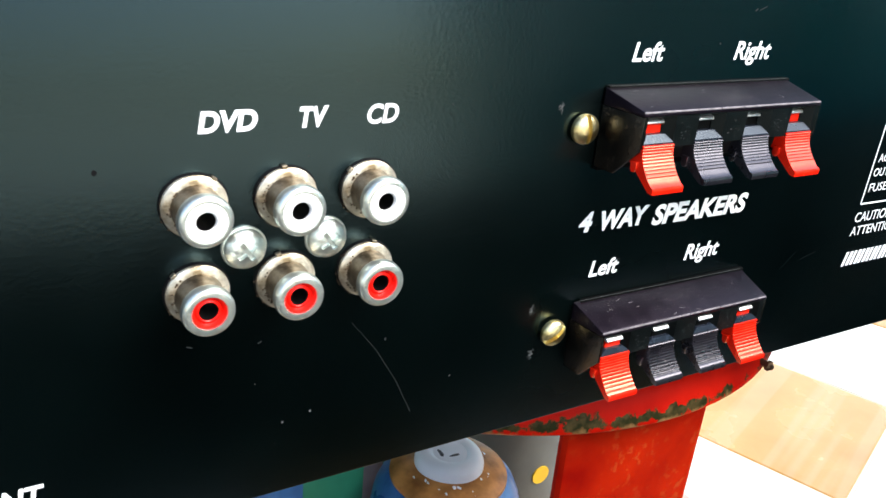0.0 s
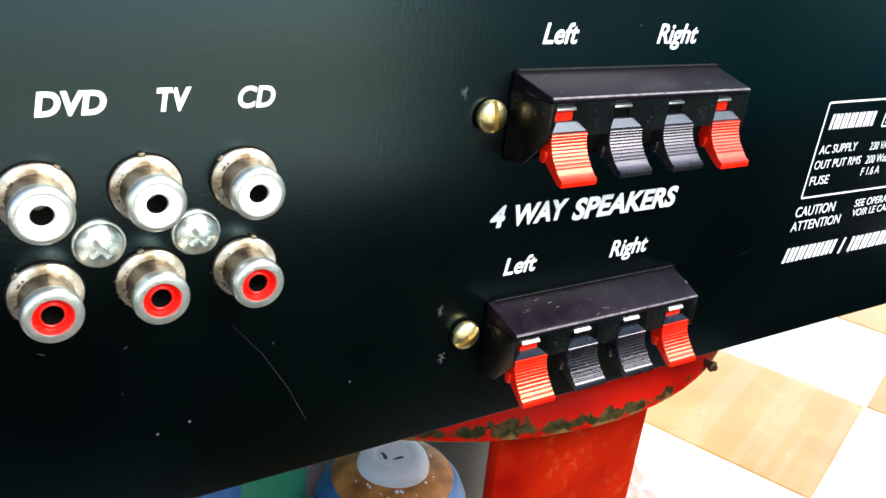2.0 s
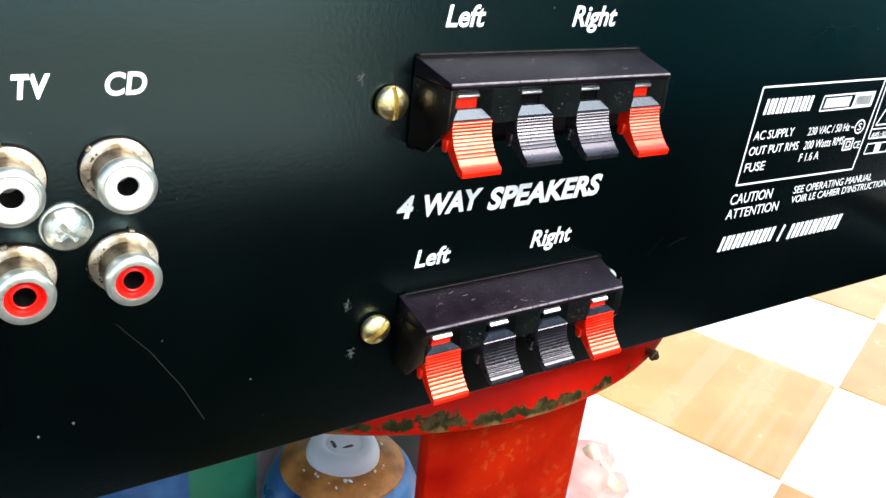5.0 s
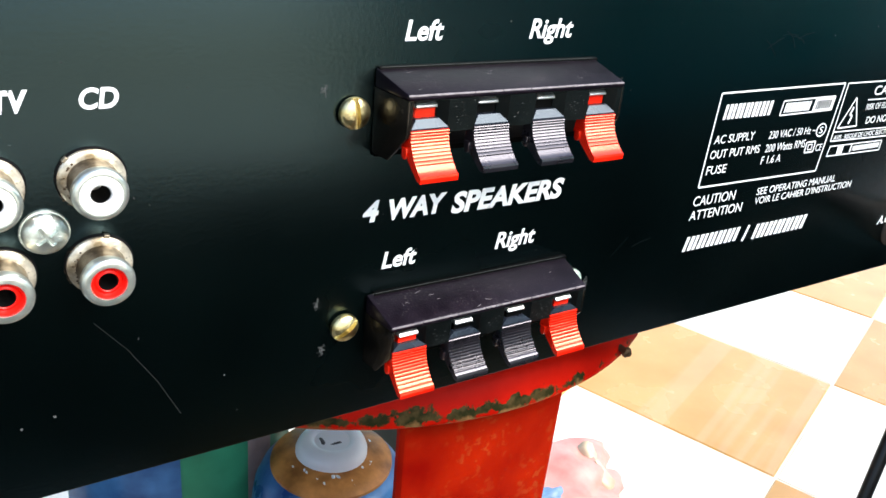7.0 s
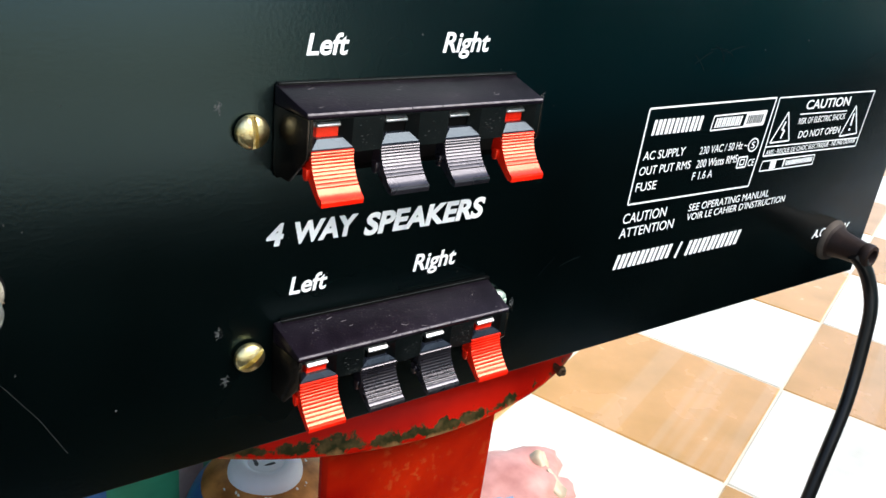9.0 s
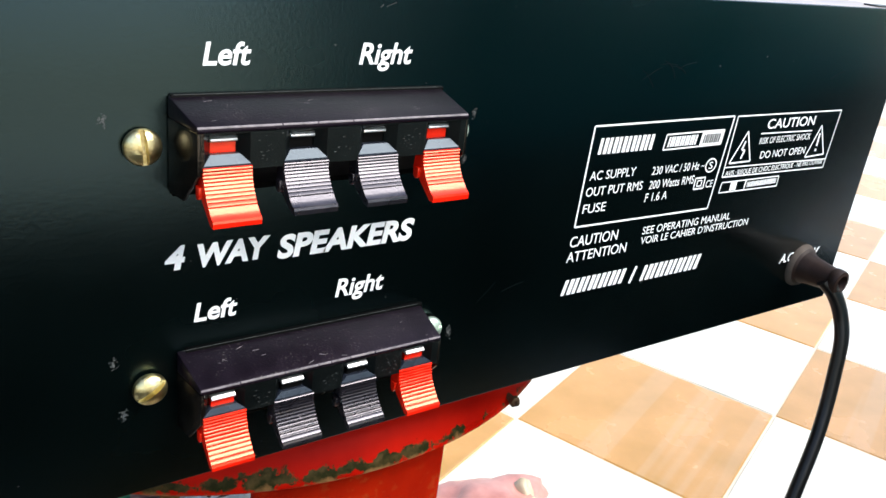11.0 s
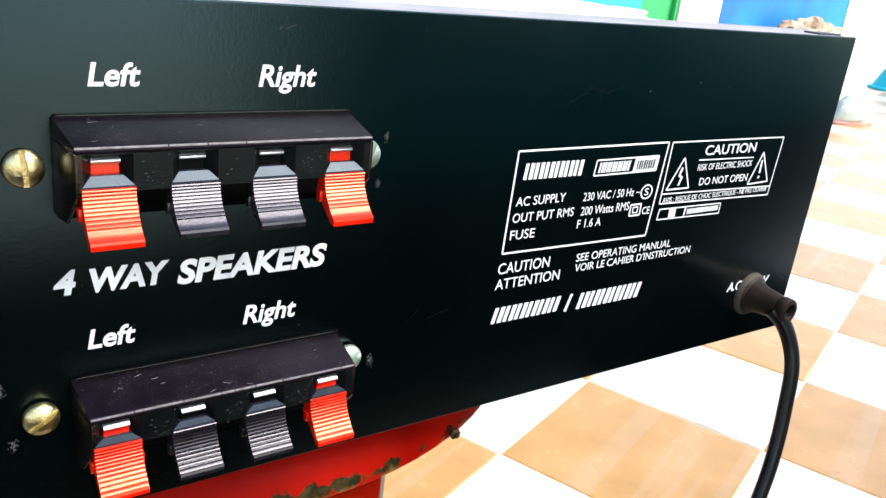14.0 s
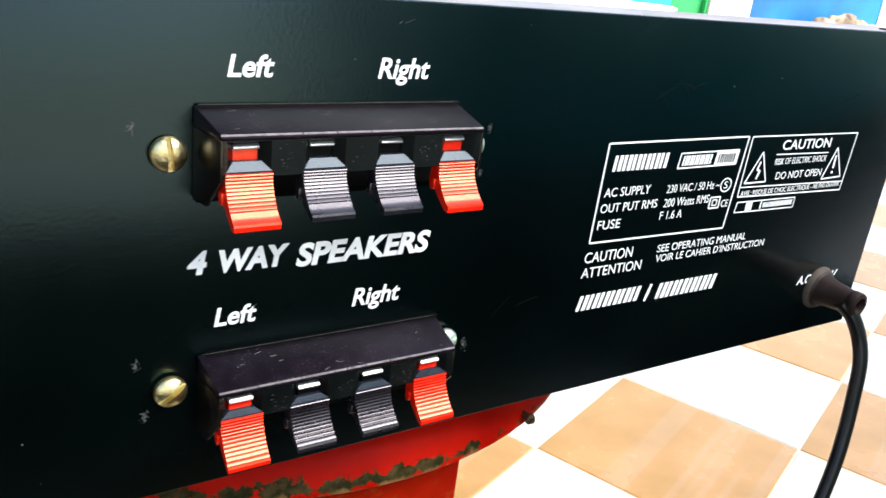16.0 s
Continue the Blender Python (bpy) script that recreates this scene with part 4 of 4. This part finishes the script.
for name, cx, cy, r, wide, h, m, lab in (("bottle", 6.4, 16.6, 3.4, 1.35, 32.0, M_TEAL, "oval green-teal plastic bottle standing under the stool"), ("bottle", -2.9, 13.4, 3.4, 1.0, 30.0, M_NAVY, "dark blue plastic bottle standing under the amplifier")):
    b = thing(name, (cx, cy, 0), lab, "bottle", "bottles under the stool")
    shell = turn(bmesh.new(), [(0, 0), (r - 0.3, 0), (r, 0.5), (r, h * 0.72), (r - 0.2, h * 0.8), (r * 0.7, h * 0.88), (1.5, h * 0.93), (1.3, h * 0.95), (0, h * 0.95)], cx, cy, 48, 0.01)
    for v in shell.verts:
        v.co.x = cx + (v.co.x - cx) * wide
    part("body", shell, m, b, "", 35)
    for nm, a0, a1, z0, z1, lm, ll in (("label", 186, 258, 6, 25.5, M_CANBLUE, "blue printed label"), ("label_edge", 292, 308, 6, 24, M_PALE, "pale label edge")) if m is M_TEAL else ():
        bm = bmesh.new()
        arc = [radians(a0 + (a1 - a0) * k / 10) for k in range(11)]
        rows = [[bm.verts.new((cx + (r + o) * wide * math.cos(a), cy + (r + o) * math.sin(a), z)) for a in arc] for z, o in ((z0, -0.05), (z0, 0.05), (z1, 0.05), (z1, -0.05))]
        for p, q in zip(rows, rows[1:]):
            for k in range(10):
                bm.faces.new((p[k], p[k + 1], q[k + 1], q[k]))
        part(nm, bm, lm, b, ll, 40)
    part("cap", turn(bmesh.new(), [(1.6, h * 0.94), (1.6, h * 0.995), (1.5, h), (0, h)], cx, cy, 32), m, b, "", 35)
tin = thing("grey_tin", (22.5, 23.5, 0), "dull grey metal tin with a yellow sticker behind the stool", "tin")
part("body", turn(bmesh.new(), [(0, 0), (4.4, 0), (4.6, 0.4), (4.5, 0.9), (4.5, 19.4), (4.65, 19.8), (4.5, 20.2), (4.2, 20.2), (4.1, 19.6), (0, 19.6)], 22.5, 23.5), M_GREY, tin, "", 35)
pl = bmesh.new()
lathe(pl, [(0, -0.03), (0.6, -0.03), (0.6, 0.25), (0, 0.25)], 0, 0, 24)
bmesh.ops.rotate(pl, verts=pl.verts, cent=(0, 0, 0), matrix=Matrix.Rotation(radians(3), 3, "Z"))
bmesh.ops.translate(pl, verts=pl.verts, vec=(22.7, 18.98, 13.5))
part("sticker", pl, M_YELLOW, tin, "round yellow sticker")

# ---- packet on the floor ----
pack = thing("snack_packet", (38.5, 27, 0), "crumpled pink plastic packet lying on the tiled floor", "packet")
part("film", lump(bmesh.new(), 37.5, 25.6, 0.02, 6.2, 4.4, 2.4, 4, 0.35, 4), M_PINK, pack, "", 60)
part("printed_patch", lump(bmesh.new(), 41.5, 26.3, 0.5, 0.9, 1.5, 2.1, 9, 0.5, 3), M_PACKW, pack, "cream printed patch", 60)
part("printed_patch", lump(bmesh.new(), 41.2, 24.4, 0.3, 0.9, 1.7, 1.8, 12, 0.5, 3), M_PACKW, pack, "cream printed patch", 60)
part("printed_patch", lump(bmesh.new(), 35.4, 23.6, 0.4, 2.2, 1.5, 2.0, 15, 0.4, 3), M_PACKB, pack, "pale blue printed patch", 60)

# ---- far things on the floor ----
heap = lump(bmesh.new(), 330, 425, 0, 190, 28, 17, 21, 0.28, 5)
solid("white_cloth", heap, M_CLOTH, "white cloth heaped on the floor before the turquoise wall", "cloth", smooth=60, base=(330, 425, 0))
solid("cream_cloth", lump(bmesh.new(), 728, 445, 0, 44, 12, 13.5, 31, 0.55, 5), M_CREAMCLOTH, "crumpled cream cloth on the floor before the blue wall", "cloth", smooth=60, base=(728, 445, 0))

slip = thing("slipper", (294, 145, 0), "pink-soled slipper with grey strap on the tiled floor", "slipper")
sb = bmesh.new()
turn(sb, [(0, 0), (4.3, 0), (4.6, 0.8), (4.4, 1.8), (0, 1.8)], 0, 0, 32)
for v in sb.verts:
    v.co = Vector((v.co.x * 2.6 + 293, v.co.y * (1 + 0.02 * v.co.x) + 145, v.co.z))
part("sole", sb, M_SOLE, slip, "pink rubber sole", 35)
part("upper", lump(bmesh.new(), 290, 145, 1.6, 8.5, 4.6, 8.5, 17, 0.15, 4), M_STRAP, slip, "soft grey-green upper", 60)

tub = thing("plastic_tub", (427, 198, 0), "upturned cyan plastic tub standing on the tiled floor", "tub")
part("bowl", turn(bmesh.new(), [(13.2, 0.9), (12.6, 2.5), (9.6, 9), (6.9, 13.6), (5.9, 14.3), (0, 14.4)], 427, 198), M_CYAN, tub, "", 35)
part("rim", turn(bmesh.new(), [(12.7, 0), (14.6, 0), (14.9, 0.6), (14.4, 1.3), (13.0, 1.4), (12.7, 0.8), (12.7, 0)], 427, 198), M_CYAN, tub, "", 35)

# ---- floor tiles ----
TA, TS, TX, TY = radians(21.2), 19.65, 49.4, 36.6
floor = new("floor")
tagged(floor, "checkered floor of cream and terracotta glazed tiles", "floor", kind="structure")


def tile_mesh(name, material):
    bm = bmesh.new()
    h, b, c = TS / 2 * CM - 0.0011, 0.0012, 0.0012
    rings = [[(-h, -h, -0.003), (h, -h, -0.003), (h, h, -0.003), (-h, h, -0.003)], [(-h, -h, -c), (h, -h, -c), (h, h, -c), (-h, h, -c)],
             [(-h + b, -h + b, 0), (h - b, -h + b, 0), (h - b, h - b, 0), (-h + b, h - b, 0)]]
    vs = [[bm.verts.new(p) for p in r] for r in rings]
    for p, q in zip(vs, vs[1:]):
        for i in range(4):
            bm.faces.new((p[i], p[(i + 1) % 4], q[(i + 1) % 4], q[i]))
    bm.faces.new(vs[-1])
    me = bpy.data.meshes.new(name)
    bm.to_mesh(me)
    bm.free()
    me.materials.append(material)
    return me


TILES = {0: tile_mesh("cream_tile", M_CREAM), 1: tile_mesh("terracotta_tile", M_TERRA)}
cells = []
for i in range(-45, 60):
    for j in range(-45, 60):
        u, w = (i + 0.5) * TS, (j + 0.5) * TS
        x, y = TX + u * math.cos(TA) - w * math.sin(TA), TY + u * math.sin(TA) + w * math.cos(TA)
        if -300 < x < 1150 and -320 < y < 456:
            cells.append((math.hypot(x - 90, y - 60), x, y, (i + j) % 2))
cells.sort()
jit = random.Random(5)
for d, x, y, odd in cells[:290]:
    ob = new("tile", TILES[odd])
    ob.parent = floor
    ob.location = (x * CM, y * CM, jit.uniform(-0.0004, 0.0))
    ob.rotation_euler = (jit.uniform(-0.0012, 0.0012), jit.uniform(-0.0012, 0.0012), TA + jit.uniform(-0.002, 0.002))
for odd, nm, mt in ((0, "cream_tile_field", M_CREAM), (1, "terracotta_tile_field", M_TERRA)):
    verts, faces = [], []
    src = TILES[odd]
    sv = [v.co.copy() for v in src.vertices]
    sf = [tuple(p.vertices) for p in src.polygons]
    rot = Matrix.Rotation(TA, 3, "Z")
    for d, x, y, o in cells[290:]:
        if o == odd:
            k = len(verts)
            verts += [tuple(rot @ v + Vector((x * CM, y * CM, 0))) for v in sv]
            faces += [tuple(k + a for a in f) for f in sf]
    me = bpy.data.meshes.new(nm)
    me.from_pydata(verts, [], faces)
    me.materials.append(mt)
    tagged(new(nm, me), kind="stuff").parent = floor
